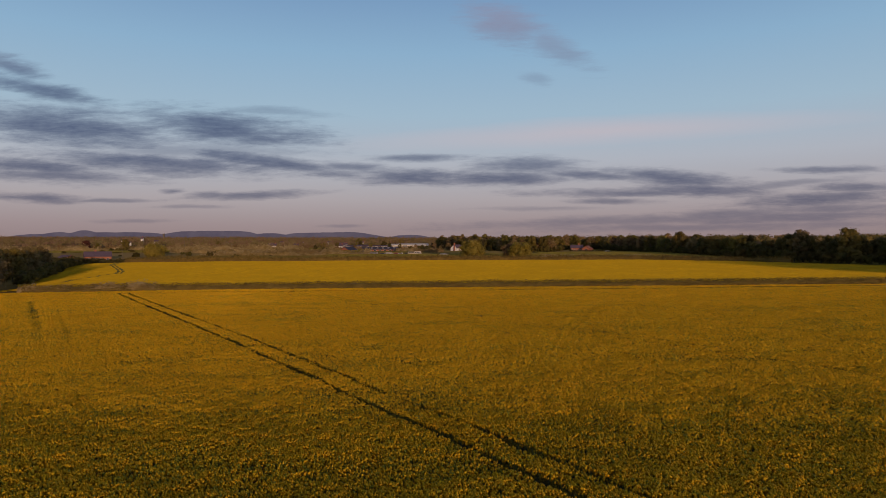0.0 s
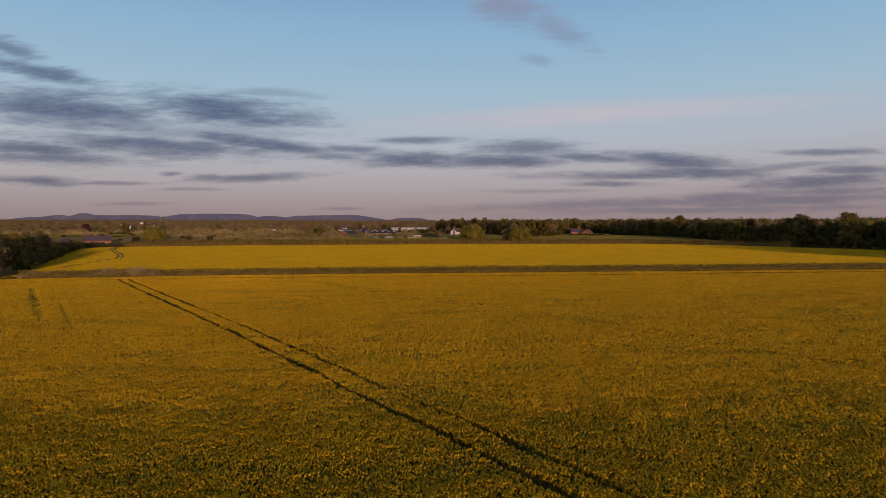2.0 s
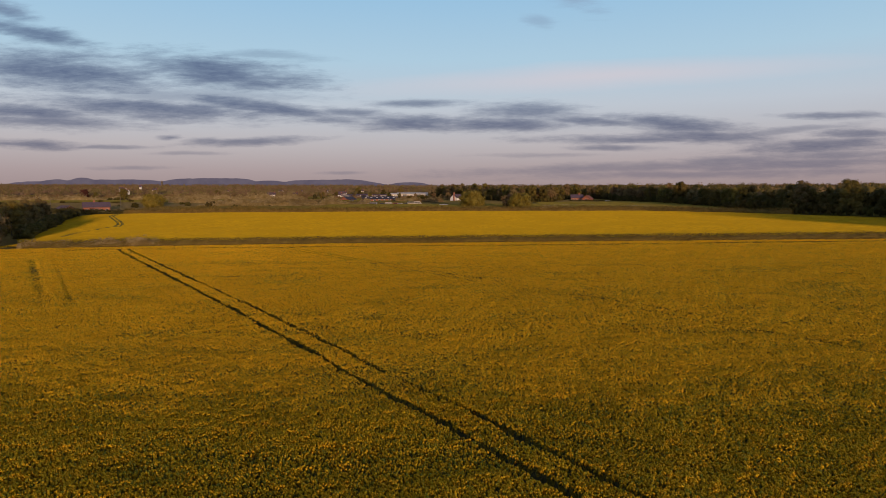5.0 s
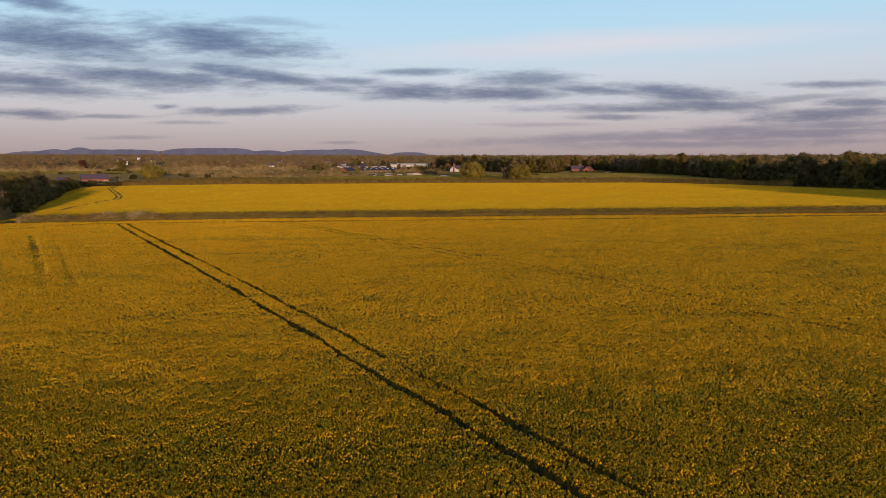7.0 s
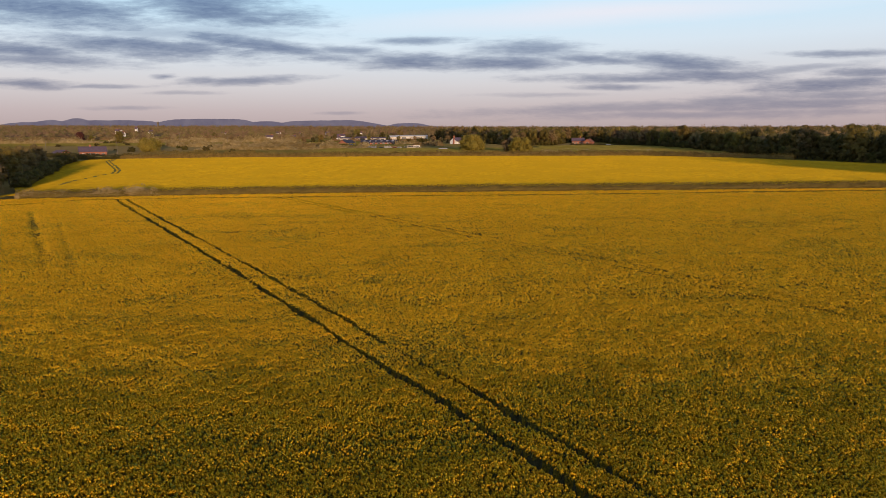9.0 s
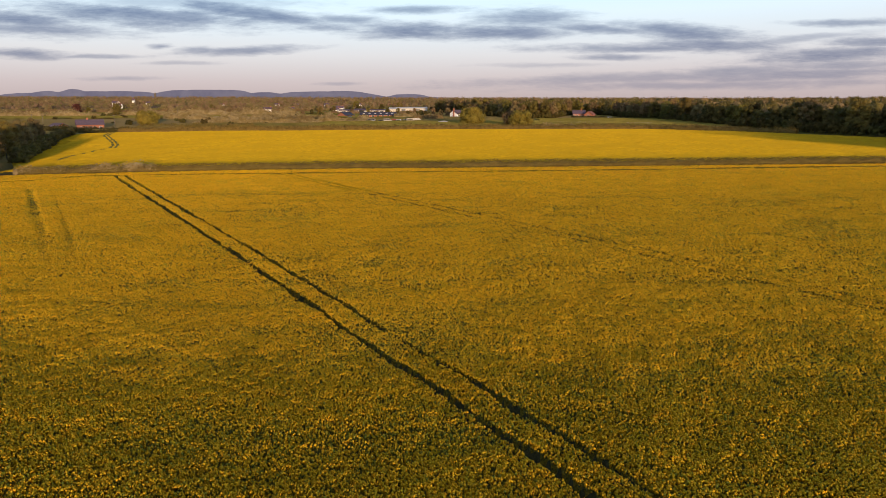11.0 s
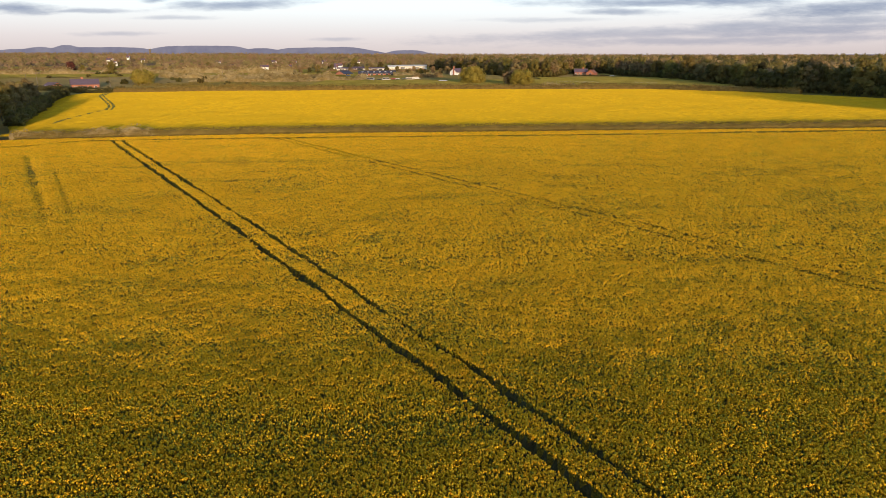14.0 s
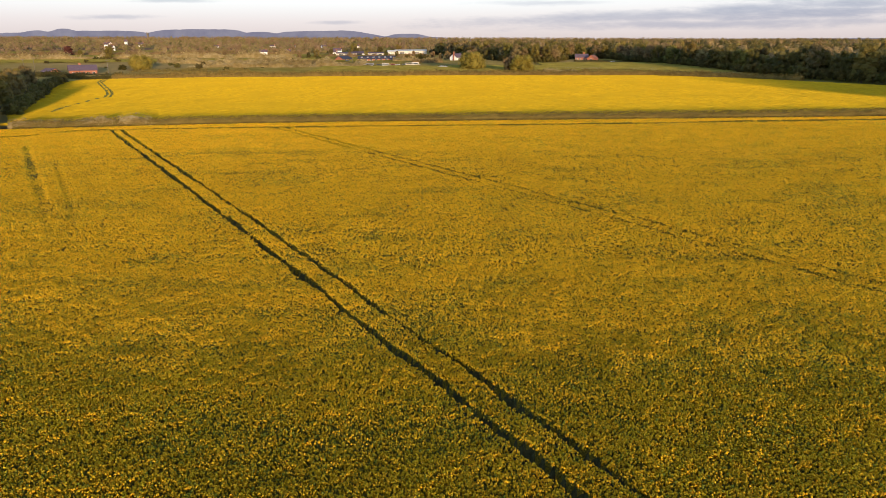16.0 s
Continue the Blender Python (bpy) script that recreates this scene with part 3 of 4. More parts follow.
def crop(name, area, per_m2, size, sides, inside, gap, seed, label, leaf_share=0.5, band=None, top=1.12, depth=0.20, bias=2.2, rounded=False):
    """A stretch of flowering crop: heads at uneven heights, some still in bud, with leaves and stalks between."""
    x, y, g = scatter(area, per_m2, seed)
    ok = inside(x, y)
    if band is not None:
        ok &= band(x, y)
    x, y = x[ok], y[ok]
    th, st = thinness(x, y), strips(x, y)
    bare = gap(x, y) < 0.5
    keep = (g.random(len(x)) > 0.36 * th + 0.62 * st) & ~bare
    x, y, th, st = x[keep], y[keep], th[keep], st[keep]
    n = len(x)
    r = size * (0.6 + 0.8 * g.random(n))
    z = ground_z(x, y) + top - depth * g.random(n) ** bias - 0.035 * th - 0.12 * st + 0.085 * (value_noise(x, y, 0.42, 22) - 0.5) + 0.06 * (value_noise(x * 0.7, y, 1.4, 21) - 0.5)
    P = np.stack([x, y, z], 1)
    if rounded:
        V, F = blobs(P, r, r * (0.9 + 0.6 * g.random(n)), sides, seed + 1)
    else:
        V, F = heads(P, r, r * (0.5 + 0.5 * g.random(n)), r * 0.75, sides, seed + 1)
    idx = np.repeat(np.where(g.random(n) < 0.06 + 0.2 * th, 1, 0), len(F) // max(1, n))
    if leaf_share:
        lx, ly, lg = scatter(area, per_m2 * leaf_share, seed + 2)
        ok = inside(lx, ly) & (gap(lx, ly) > 0.3)
        if band is not None:
            ok &= band(lx, ly)
        lx, ly = lx[ok], ly[ok]
        h = size * (3.0 + 2.6 * lg.random(len(lx)))
        LV, LF = blades(np.stack([lx, ly, ground_z(lx, ly) + top - 0.10 - h * 0.8], 1), size * 0.5, h, seed + 3)
        F = np.concatenate([F, LF + len(V)])
        V = np.concatenate([V, LV])
        idx = np.concatenate([idx, np.full(len(LF), 2)])
    ob = mesh_np(name, V, F, [M_FLOWER, M_BUD, M_CROP_LEAF], idx, smooth=rounded)
    return tagged(ob, label, "crop", kind="stuff")


def wedge(a, b):
    """A belt of the field ahead, with ragged edges."""
    def inside(x, y):
        e = y + (8 * (value_noise(x, y, 1.3, 77) - 0.5) + 6 * (value_noise(x, y, 5.0, 78) - 0.5)) * np.clip((y - 18) / 8, 0, 1)
        return (e > a) & (e <= b) & (np.abs(x) < 0.76 * y + 3)
    return inside


def close_by(x, y):
    """The crop under and round the camera."""
    return (np.hypot(x, y) < 20) & ((y < 16) | (np.abs(x) >= 0.76 * y + 3))


def aside(x, y):
    return ~close_by(x, y) & ~((y > 16) & (np.abs(x) < 0.76 * y + 3))


NEAR_LABEL = "dense yellow flowering rapeseed crop with green gaps"
crop("rapeseed_crop", (-20, 20, -20, 20), 80, 0.058, 3, in_near_field, track_gap, 29, NEAR_LABEL, band=close_by, leaf_share=0.1)
crop("rapeseed_crop", (-33, 33, 16, 38), 215, 0.046, 3, in_near_field, track_gap, 31, NEAR_LABEL, band=wedge(16, 31), leaf_share=0.1, rounded=True)
crop("rapeseed_crop", (-44, 44, 24, 53), 195, 0.050, 3, in_near_field, track_gap, 41, NEAR_LABEL, band=wedge(31, 46), leaf_share=0.06)
crop("rapeseed_crop", (-68, 68, 39, 85), 78, 0.067, 3, in_near_field, track_gap, 45, NEAR_LABEL, band=wedge(46, 78), leaf_share=0.06)
crop("rapeseed_crop", (-91, 91, 71, 115), 41, 0.077, 3, in_near_field, lambda x, y: track_gap(x, y, 0.1), 51, NEAR_LABEL, band=wedge(78, 108), leaf_share=0, depth=0.16)
crop("rapeseed_crop", (-124, 124, 101, 160), 24, 0.091, 3, in_near_field, lambda x, y: track_gap(x, y, 0.2), 61, NEAR_LABEL, band=wedge(108, 160), leaf_share=0, depth=0.12)
crop("rapeseed_crop", (-46, 46, -46, 46), 8, 0.12, 3, in_near_field, track_gap, 75, NEAR_LABEL, band=lambda x, y: aside(x, y) & (np.hypot(x, y) < 46), leaf_share=0)
crop("rapeseed_crop", (-130, 165, -60, 70), 1.4, 0.19, 3, in_near_field, track_gap, 71, NEAR_LABEL, band=aside, leaf_share=0)

# ---- trees, hedges, woods ----


def leaf_cloud(centres, radii, per, leaf, seed, squash=0.8):
    """Leaf sprays as small tilted quads spread through and round lobes."""
    g = np.random.default_rng(seed)
    C = np.repeat(centres, per, 0)
    R = np.repeat(radii, per)[:, None]
    d = g.normal(size=(len(C), 3))
    d /= np.linalg.norm(d, axis=1)[:, None]
    P = C + d * R * (0.55 + 0.5 * g.random((len(C), 1)) ** 0.6) * np.array((1, 1, squash))
    n = d * 1.5 + 0.6 * g.normal(size=d.shape)
    n /= np.linalg.norm(n, axis=1)[:, None]
    u = np.cross(n, g.normal(size=n.shape))
    u /= np.linalg.norm(u, axis=1)[:, None]
    v = np.cross(n, u)
    s = (leaf * (0.6 + 0.8 * g.random((len(C), 1))))
    w = s * (0.5 + 0.4 * g.random((len(C), 1)))
    bend = n * s * 0.25
    V = np.stack([P - u * s + bend * 0.4, P - v * w, P + u * s - bend, P + v * w], 1).reshape(-1, 3)
    return V, np.arange(len(V)).reshape(-1, 4)


def clumps(P, r, h, seed):
    """Uneven rounded masses of foliage."""
    g = np.random.default_rng(seed)
    n = len(P)
    T = np.array([(math.cos(a + 0.4 * k) * c, math.sin(a + 0.4 * k) * c, s) for k, (c, s) in enumerate(((0.6, -0.85), (0.98, -0.25), (0.9, 0.4), (0.5, 0.85))) for a in np.arange(8) * math.tau / 8] + [(0, 0, 1.0)])
    V = P[:, None] + T[None] * np.stack([r, r, h], 1)[:, None] * (0.82 + 0.3 * g.random((n, len(T), 1)))
    quads = [(k * 8 + j, k * 8 + (j + 1) % 8, k * 8 + 8 + (j + 1) % 8, k * 8 + 8 + j) for k in range(3) for j in range(8)]
    quads += [(24 + j, 24 + j + 1, 24 + (j + 2) % 8, 32) for j in (0, 2, 4, 6)]
    F = (np.arange(n) * len(T))[:, None, None] + np.array(quads)[None]
    return V.reshape(-1, 3), F.reshape(-1, 4)


def tree(name, label, height, spread, mat, seed, lobes=16, per=70, leaf=0.42, trunk=0.28, shape=0.5, low=0.27):
    """A tree: tapered trunk with limbs, and a crown of leaf sprays in uneven lobes."""
    g = np.random.default_rng(seed)
    root = tagged(new(name), label, "tree")
    bm = bmesh.new()
    fork = height * 0.3
    tube(bm, [(0, 0, -0.3), (0.05, 0, fork * 0.5), (0.1 * g.normal(), 0.1 * g.normal(), fork), (0.2 * g.normal(), 0.2 * g.normal(), height * 0.72)],
         [trunk * 1.3, trunk, trunk * 0.85, trunk * 0.2])
    cs, rs = [], []
    for i in range(lobes):
        a, h = i * 2.4 + g.random(), (i + 0.5) / lobes
        z = height * (low + (0.89 - low) * h)
        fall = math.sin(math.pi * min(0.98, 0.16 + 0.78 * h)) ** shape
        d = spread * fall * (0.35 + 0.45 * g.random())
        cs.append((d * math.cos(a), d * math.sin(a), z))
        rs.append(spread * (0.36 + 0.20 * g.random()) * (0.7 + 0.3 * fall))
        if i % (2 if per > 100 else 4) == 0:
            s = fork * (0.8 + 0.6 * h)
            tube(bm, [(0, 0, s), (cs[-1][0] * 0.5, cs[-1][1] * 0.5, s * 0.5 + z * 0.45), (cs[-1][0] * 0.95, cs[-1][1] * 0.95, z)],
                 [trunk * 0.42, trunk * 0.25, trunk * 0.07], 5)
    part("trunk", bm, M_BARK, root)
    V, F = leaf_cloud(np.array(cs), np.array(rs), per, leaf, seed + 5)
    BV, BF = clumps(np.array(cs), np.array(rs) * 0.66, np.array(rs) * 0.56, seed + 6)
    crown = mesh_np("crown", np.concatenate([V, BV]), np.concatenate([F, BF + len(V)]), [mat])
    crown.parent = root
    return root


def plant(src, x, y, scale=1.0, turn=0.0, tall=1.0):
    return copy_thing(src, Matrix.LocRotScale((x, y, gz(x, y)), Euler((0, 0, turn)), (scale, scale, scale * tall)))


def put(ob, x, y, turn=0.0):
    ob.matrix_basis = Matrix.LocRotScale((x, y, gz(x, y)), Euler((0, 0, turn)), ob.scale.copy())
    return ob


def hedge(name, label, points, height, width, mat, seed, per_m=26, leaf=0.24, uneven=0.35, verge=True, category="hedge", mats=None, bump=4.0, clear=0.0):
    """A hedgerow along points of the plan: leaf sprays round a twiggy core, with an uneven top, and rough grass at its foot."""
    g = np.random.default_rng(seed)
    pts = np.array(points, float)
    seg = np.hypot(*np.diff(pts, axis=0).T)
    at = np.concatenate([[0], np.cumsum(seg)])
    L = at[-1]
    n = int(L * per_m)
    s = g.random(n) * L
    cx, cy = np.interp(s, at, pts[:, 0]), np.interp(s, at, pts[:, 1])
    k = np.clip(np.searchsorted(at, s) - 1, 0, len(seg) - 1)
    t = np.diff(pts, axis=0)[k] / seg[k][:, None]
    nrm = np.stack([-t[:, 1], t[:, 0]], 1)
    hh = height * (1 + uneven * 2 * (value_noise(s, s * 0 + seed, bump, seed) - 0.5) + uneven * (value_noise(s, s * 0 + seed, bump * 0.3, seed + 1) - 0.5))
    a = g.random(n) * math.pi
    rad = 0.9 + 0.13 * g.random(n)
    off = np.cos(a) * width * 0.5 * rad * (1 + 0.25 * (g.random(n) - 0.5))
    z = clear + np.clip(np.abs(np.sin(a)) ** 0.5 * rad - clear / height, 0.02, None) * hh * (0.35 + 0.65 * np.sqrt(g.random(n)))
    P = np.stack([cx + nrm[:, 0] * off, cy + nrm[:, 1] * off, ground_z(cx, cy) + z], 1)
    V, F = leaf_cloud(P, np.full(n, leaf * 0.5), 1, leaf, seed + 2)
    idx = np.zeros(len(F), int)
    # twiggy core
    m = max(2, int(L / 1.5) + 1)
    ss = np.linspace(0, L, m)
    qx, qy = np.interp(ss, at, pts[:, 0]), np.interp(ss, at, pts[:, 1])
    kk = np.clip(np.searchsorted(at, ss) - 1, 0, len(seg) - 1)
    tt = np.diff(pts, axis=0)[kk] / seg[kk][:, None]
    h2 = height * 0.78 * (1 + uneven * 2 * (value_noise(ss, ss * 0 + seed, bump, seed) - 0.5))
    rows = []
    for o, zf in ((-0.42, 0.0), (-0.36, 0.6), (-0.12, 0.93), (0.14, 0.9), (0.36, 0.58), (0.42, 0.0)):
        w = width * o * (0.9 + 0.3 * g.random(m))
        rows.append(np.stack([qx - tt[:, 1] * w, qy + tt[:, 0] * w, ground_z(qx, qy) + h2 * zf * (0.9 + 0.2 * g.random(m)) - (0.1 if zf == 0 else 0)], 1))
    CV = np.stack(rows, 1).reshape(-1, 3)
    i = (np.arange(m - 1)[:, None] * 6 + np.arange(5)[None]).ravel()
    CF = np.stack([i, i + 1, i + 7, i + 6], 1) + len(V)
    V, F = np.concatenate([V, CV]), np.concatenate([F, CF])
    idx = np.concatenate([idx, np.ones(len(CF), int)])
    if verge:
        vn = int(L * 10)
        s = g.random(vn) * L
        o = width * (0.5 + 0.55 * g.random(vn)) * np.where(g.random(vn) < 0.5, -1, 1)
        k = np.clip(np.searchsorted(at, s) - 1, 0, len(seg) - 1)
        t = np.diff(pts, axis=0)[k] / seg[k][:, None]
        x, y = np.interp(s, at, pts[:, 0]) - t[:, 1] * o, np.interp(s, at, pts[:, 1]) + t[:, 0] * o
        P = np.stack([x, y, ground_z(x, y) + 0.25], 1)
        GV, GF = leaf_cloud(P, np.full(vn, 0.2), 1, 0.3, seed + 4)
        idx = np.concatenate([idx, np.full(len(GF), 2)])
        V, F = np.concatenate([V, GV]), np.concatenate([F, GF + len(V)])
    ob = mesh_np(name, V, F, mats or [mat, mat, M_VERGE], idx)
    return tagged(ob, label, category, kind="stuff" if L > 60 else "")


def wood(name, label, x, y, height, spread, mats, seed, per=14, leaf=1.1, category="woodland", masses=2, core=1.0):
    """Far woods: a mass of crowns at the given places, as one thing."""
    g = np.random.default_rng(seed)
    n = len(x)
    z = ground_z(x, y)
    h = height * (0.72 + 0.45 * g.random(n))
    r = spread * (0.75 + 0.5 * g.random(n))
    cs, rs = [], []
    for f, d, q in ((0.36, 0.5, 0.62), (0.52, 0.55, 0.66), (0.62, 0.35, 0.7), (0.80, 0.22, 0.52)):
        a = g.random(n) * math.tau
        cs.append(np.stack([x + r * d * np.cos(a), y + r * d * np.sin(a), z + h * f], 1))
        rs.append(r * q)
    V, F = leaf_cloud(np.concatenate(cs), np.concatenate(rs), per, leaf, seed + 1, 0.9)
    idx = np.tile(np.repeat(g.integers(0, len(mats), n), per), 4)
    # dense rounded masses inside each crown
    sort = idx[:n * per:per]
    for f, d, q in ((0.46, 0.0, 0.60), (0.64, 0.25, 0.42))[:masses]:
        a = g.random(n) * math.tau
        HV, HF = clumps(np.stack([x + r * d * np.cos(a), y + r * d * np.sin(a), z + h * f], 1), r * q * core, h * core * (0.40 if d == 0 else 0.23), seed + 3)
        F = np.concatenate([F, HF + len(V)])
        V = np.concatenate([V, HV])
        idx = np.concatenate([idx, np.repeat(sort, 28)])
    return tagged(mesh_np(name, V, F, mats, idx), label, category, kind="stuff")


# far hills under the evening sky, glowing with a painted haze colour
def hills(seed, dist, base, bumps, label):
    xs = np.linspace(-4200, 4200, 420)
    top = base + 22 / (1 + np.exp((xs - 60) / 90)) + 2.5 * value_noise(xs, xs * 0, 120, seed) + 3.0 * value_noise(xs, xs * 0, 28, seed + 1)
    top = top + np.max([h * np.exp(-np.abs((xs - c) / w) ** p) for c, w, h, p in bumps], axis=0)
    V = np.concatenate([np.stack([xs, xs * 0 + dist, top * 0 + 20], 1), np.stack([xs, xs * 0 + dist + 60, top], 1), np.stack([xs, xs * 0 + dist + 500, top * 0 + 20], 1)])
    i = np.arange(419)
    F = np.concatenate([np.stack([i, i + 1, i + 421, i + 420], 1), np.stack([i + 420, i + 421, i + 841, i + 840], 1)])
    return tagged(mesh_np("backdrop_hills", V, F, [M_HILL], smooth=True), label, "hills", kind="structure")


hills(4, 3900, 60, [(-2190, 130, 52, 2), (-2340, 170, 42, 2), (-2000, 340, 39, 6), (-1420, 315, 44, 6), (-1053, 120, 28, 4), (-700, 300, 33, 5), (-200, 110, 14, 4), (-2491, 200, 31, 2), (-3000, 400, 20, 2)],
      "low wooded hills with bluish evening haze painted into their glow")

# field hedge between the two crops
hx = np.arange(-92, 171, 6.0)
hedge("field_hedge", "clipped hawthorn field hedge coming into leaf, rough grass at its foot", [(x, float(hedge_y(x))) for x in hx], 2.5, 2.7, M_HEDGE, 101, per_m=120, leaf=0.12, uneven=0.09, verge=False, mats=[M_HEDGE, M_HEDGE, M_VERGE], clear=0.9)
# dark strip added in place of the shade at the hedge's foot
hedge("hedge_foot_shade", "low dark leafy strip standing for the shade along the hedge foot", [(x, float(hedge_y(x)) - 2.3) for x in hx], 1.05, 0.9, M_LEAF_DEEP, 102, per_m=20, leaf=0.12, uneven=0.12, verge=False, category="weeds")
hedge("hawthorn_bush", "straggling hawthorn in pale blossom by the gateway", [(x, float(hedge_y(x)) + 0.4) for x in np.arange(-93, -62, 6.0)], 2.6, 3.2, M_BLOSSOM, 105, per_m=80, leaf=0.15, uneven=0.45, verge=False, bump=3.0)
hedge("boundary_hedge", "low brown hedge along the far edge of the field", [(x, float(far_edge(x)) + 4) for x in np.arange(-150, 150, 8.0)], 3.6, 3.0, M_HEDGE, 103, per_m=60, leaf=0.24, uneven=0.1, verge=False, mats=[M_HEDGE, M_HEDGE, M_VERGE])

# tree kinds
put(tree("oak_tree", "round spreading tree in fresh olive leaf at the field edge", 9.6, 7.2, M_LEAF_OAK, 201, 30, 150, 0.36, 0.42, 0.3, 0.2), 16.7, 366)
put(tree("oak_tree", "broad tree in olive spring leaf beside the boundary hedge", 9.0, 5.6, M_LEAF_OAK, 207, 28, 150, 0.34, 0.40, 0.35, 0.16), 40.5, 340)
put(tree("ash_tree", "pale budding tree with thin crown", 8.6, 3.6, M_LEAF_BROWN, 211, 14, 80, 0.38), 35.0, 348)
KINDS = [tree("woodland_tree", "tall broadleaf tree in green spring leaf", 15.5, 5.6, M_LEAF_GREEN, 221, 15, 110, 0.34, low=0.16),
         tree("woodland_tree", "tall broadleaf tree in olive spring leaf", 16.5, 6.2, M_LEAF_OLIVE, 223, 15, 110, 0.34, low=0.16),
         tree("woodland_tree", "tall tree still brown with buds", 16.0, 5.6, M_LEAF_BROWN, 225, 15, 110, 0.30, low=0.18),
         tree("woodland_shrub", "bushy undergrowth at the wood's edge", 5.0, 3.2, M_LEAF_GREEN, 227, 9, 90, 0.28, 0.12)]
# parked on the line where the wood begins
for k, (x, y) in zip(KINDS, ((180, 258), (172, 275), (166, 300), (158, 297))):
    put(k, x, y)
for k in KINDS:
    tagged(k, group="woodland edge")
rnd = random.Random(5)
EDGE = [(186, 225), (178, 258), (163, 292), (148, 330), (142, 395), (128, 440), (122, 490), (90, 492), (72, 440), (50, 440), (28, 500), (10, 570), (-10, 640)]


def along(points, spacing, jitter, inset):
    out = []
    for (x0, y0), (x1, y1) in zip(points, points[1:]):
        L = math.hypot(x1 - x0, y1 - y0)
        for i in range(max(1, round(L / spacing))):
            f = (i + 0.5) / max(1, round(L / spacing))
            nx, ny = (y1 - y0) / L, -(x1 - x0) / L
            d = inset + jitter * (rnd.random() - 0.5)
            out.append((x0 + (x1 - x0) * f + nx * d, y0 + (y1 - y0) * f + ny * d))
    return out


for row, inset in ((0, 3.0), (1, 10.0)):
    for x, y in along(EDGE, 7.8, 6.0, inset):
        src = KINDS[rnd.choice((1, 1, 2, 2, 2) if y > 430 else (0, 1, 1, 2, 2) if y > 330 else (0, 0, 1))]
        size = (0.60 if y < 335 else 0.66 if y < 430 else 0.56) + 0.18 * rnd.random() + 0.06 * row
        plant(src, x, y, size, rnd.random() * 6.28, 0.85 + 0.3 * rnd.random())
for x, y in along(EDGE, 4.5, 2.5, -1.0):
    plant(KINDS[3], x, y, 0.7 + 0.5 * rnd.random(), rnd.random() * 6.28)
g = np.random.default_rng(12)
wx, wy = 20 + 560 * g.random(1500), 90 + 900 * g.random(1500)
ex = np.interp(wy, [90, 255, 292, 330, 395, 440, 500, 570, 640, 1000], [178, 178, 163, 148, 142, 128, 100, 60, 30, -20])
ok = (wx > ex + 13) & (wy > 262) & (wx < 260 + 0.5 * wy)
wood("woodland", "deep mixed wood of green and budding trees", wx[ok], wy[ok], 11, 5.8, [M_LEAF_GREEN, M_LEAF_GREEN, M_LEAF_OLIVE, M_LEAF_BROWN], 301, per=24, leaf=0.55)

# the belt of trees that goes on beside the near field
bx, by = 182 + 120 * g.random(420) ** 1.4, 60 + 192 * g.random(420)
wood("woodland", "belt of trees beside the field", bx, by, 16.0, 7.0, [M_LEAF_GREEN, M_LEAF_OLIVE], 305, per=10, leaf=0.8)

# trees along the near field's other side
bx, by = -128 + 16 * g.random(46), 55 + 72 * g.random(46)
wood("woodland", "row of budding trees along the field's edge", bx, by, 9.5, 4.6, [M_LEAF_GREEN, M_LEAF_BROWN], 307, per=16, leaf=0.6)

# trees at the corner beside the gateway
for i, (x, y, s, k) in enumerate([(-99, 141, 0.68, 2), (-104, 149, 0.6, 1), (-97, 133, 0.70, 2), (-112, 160, 0.55, 2), (-121, 178, 0.58, 1), (-126, 190, 0.62, 1), (-133, 203, 0.60, 1),
                                  (-138, 216, 0.58, 2), (-146, 231, 0.55, 1), (-152, 246, 0.5, 2), (-131, 180, 0.62, 2), (-141, 198, 0.62, 1), (-118, 168, 0.48, 1), (-160, 262, 0.4, 0),
                                  (-150, 215, 0.6, 1), (-158, 232, 0.6, 0), (-165, 250, 0.5, 1), (-112, 140, 0.55, 1), (-120, 152, 0.6, 0)]):
    plant(KINDS[k], x, y, s * (1.0 + 0.3 * rnd.random()), rnd.random() * 6.28)
for x, y in along([(-163, 284), (-152, 255), (-138, 225), (-124, 196), (-115, 176), (-108, 163)], 3.5, 2.0, -2.5):
    plant(KINDS[3], x, y, 0.45 + 0.45 * rnd.random(), rnd.random() * 6.28)

# hedgerows and tree belts of the farmland
hedge("hedgerow", "tall flowering hedgerow with pale blossom", [(-420, 520), (-330, 528), (-230, 545), (-120, 552)], 5.2, 5.0, M_BLOSSOM, 401, 18, 0.5, 0.55, False, bump=7)
hedge("hedgerow", "tall flowering hedgerow with pale blossom", [(-150, 402), (-110, 398), (-62, 404), (-48, 420)], 4.6, 8.0, M_BLOSSOM, 403, 60, 0.36, 0.6, False, bump=6)
hedge("hedgerow", "bushy hedgerow in pale blossom and bud", [(-190, 455), (-140, 452), (-95, 455)], 4.8, 9.0, M_BLOSSOM, 405, 60, 0.38, 0.6, False, bump=6)
hedge("hedgerow", "wide thicket of tan budding shrubs", [(-128, 430), (-100, 426), (-72, 432)], 4.2, 10.0, M_LEAF_BROWN, 406, 60, 0.38, 0.6, False, bump=6)
hedge("hedgerow", "dark bushy hedge in front of the bungalow", [(-148, 314), (-166, 318), (-190, 326), (-240, 336)], 2.2, 3.0, M_LEAF_GREEN, 404, 50, 0.3, 0.4, False, bump=5)
hedge("hedgerow", "dark trimmed hedge round the pasture", [(62, 352), (100, 345), (128, 322)], 2.0, 2.4, M_HEDGE, 407, 22, 0.3, 0.25, True)
hedge("hedgerow", "dark clipped evergreen hedge by the house", [(88, 452), (112, 450), (140, 430)], 1.7, 2.4, M_LEAF_GREEN, 409, 20, 0.4, 0.15, False)
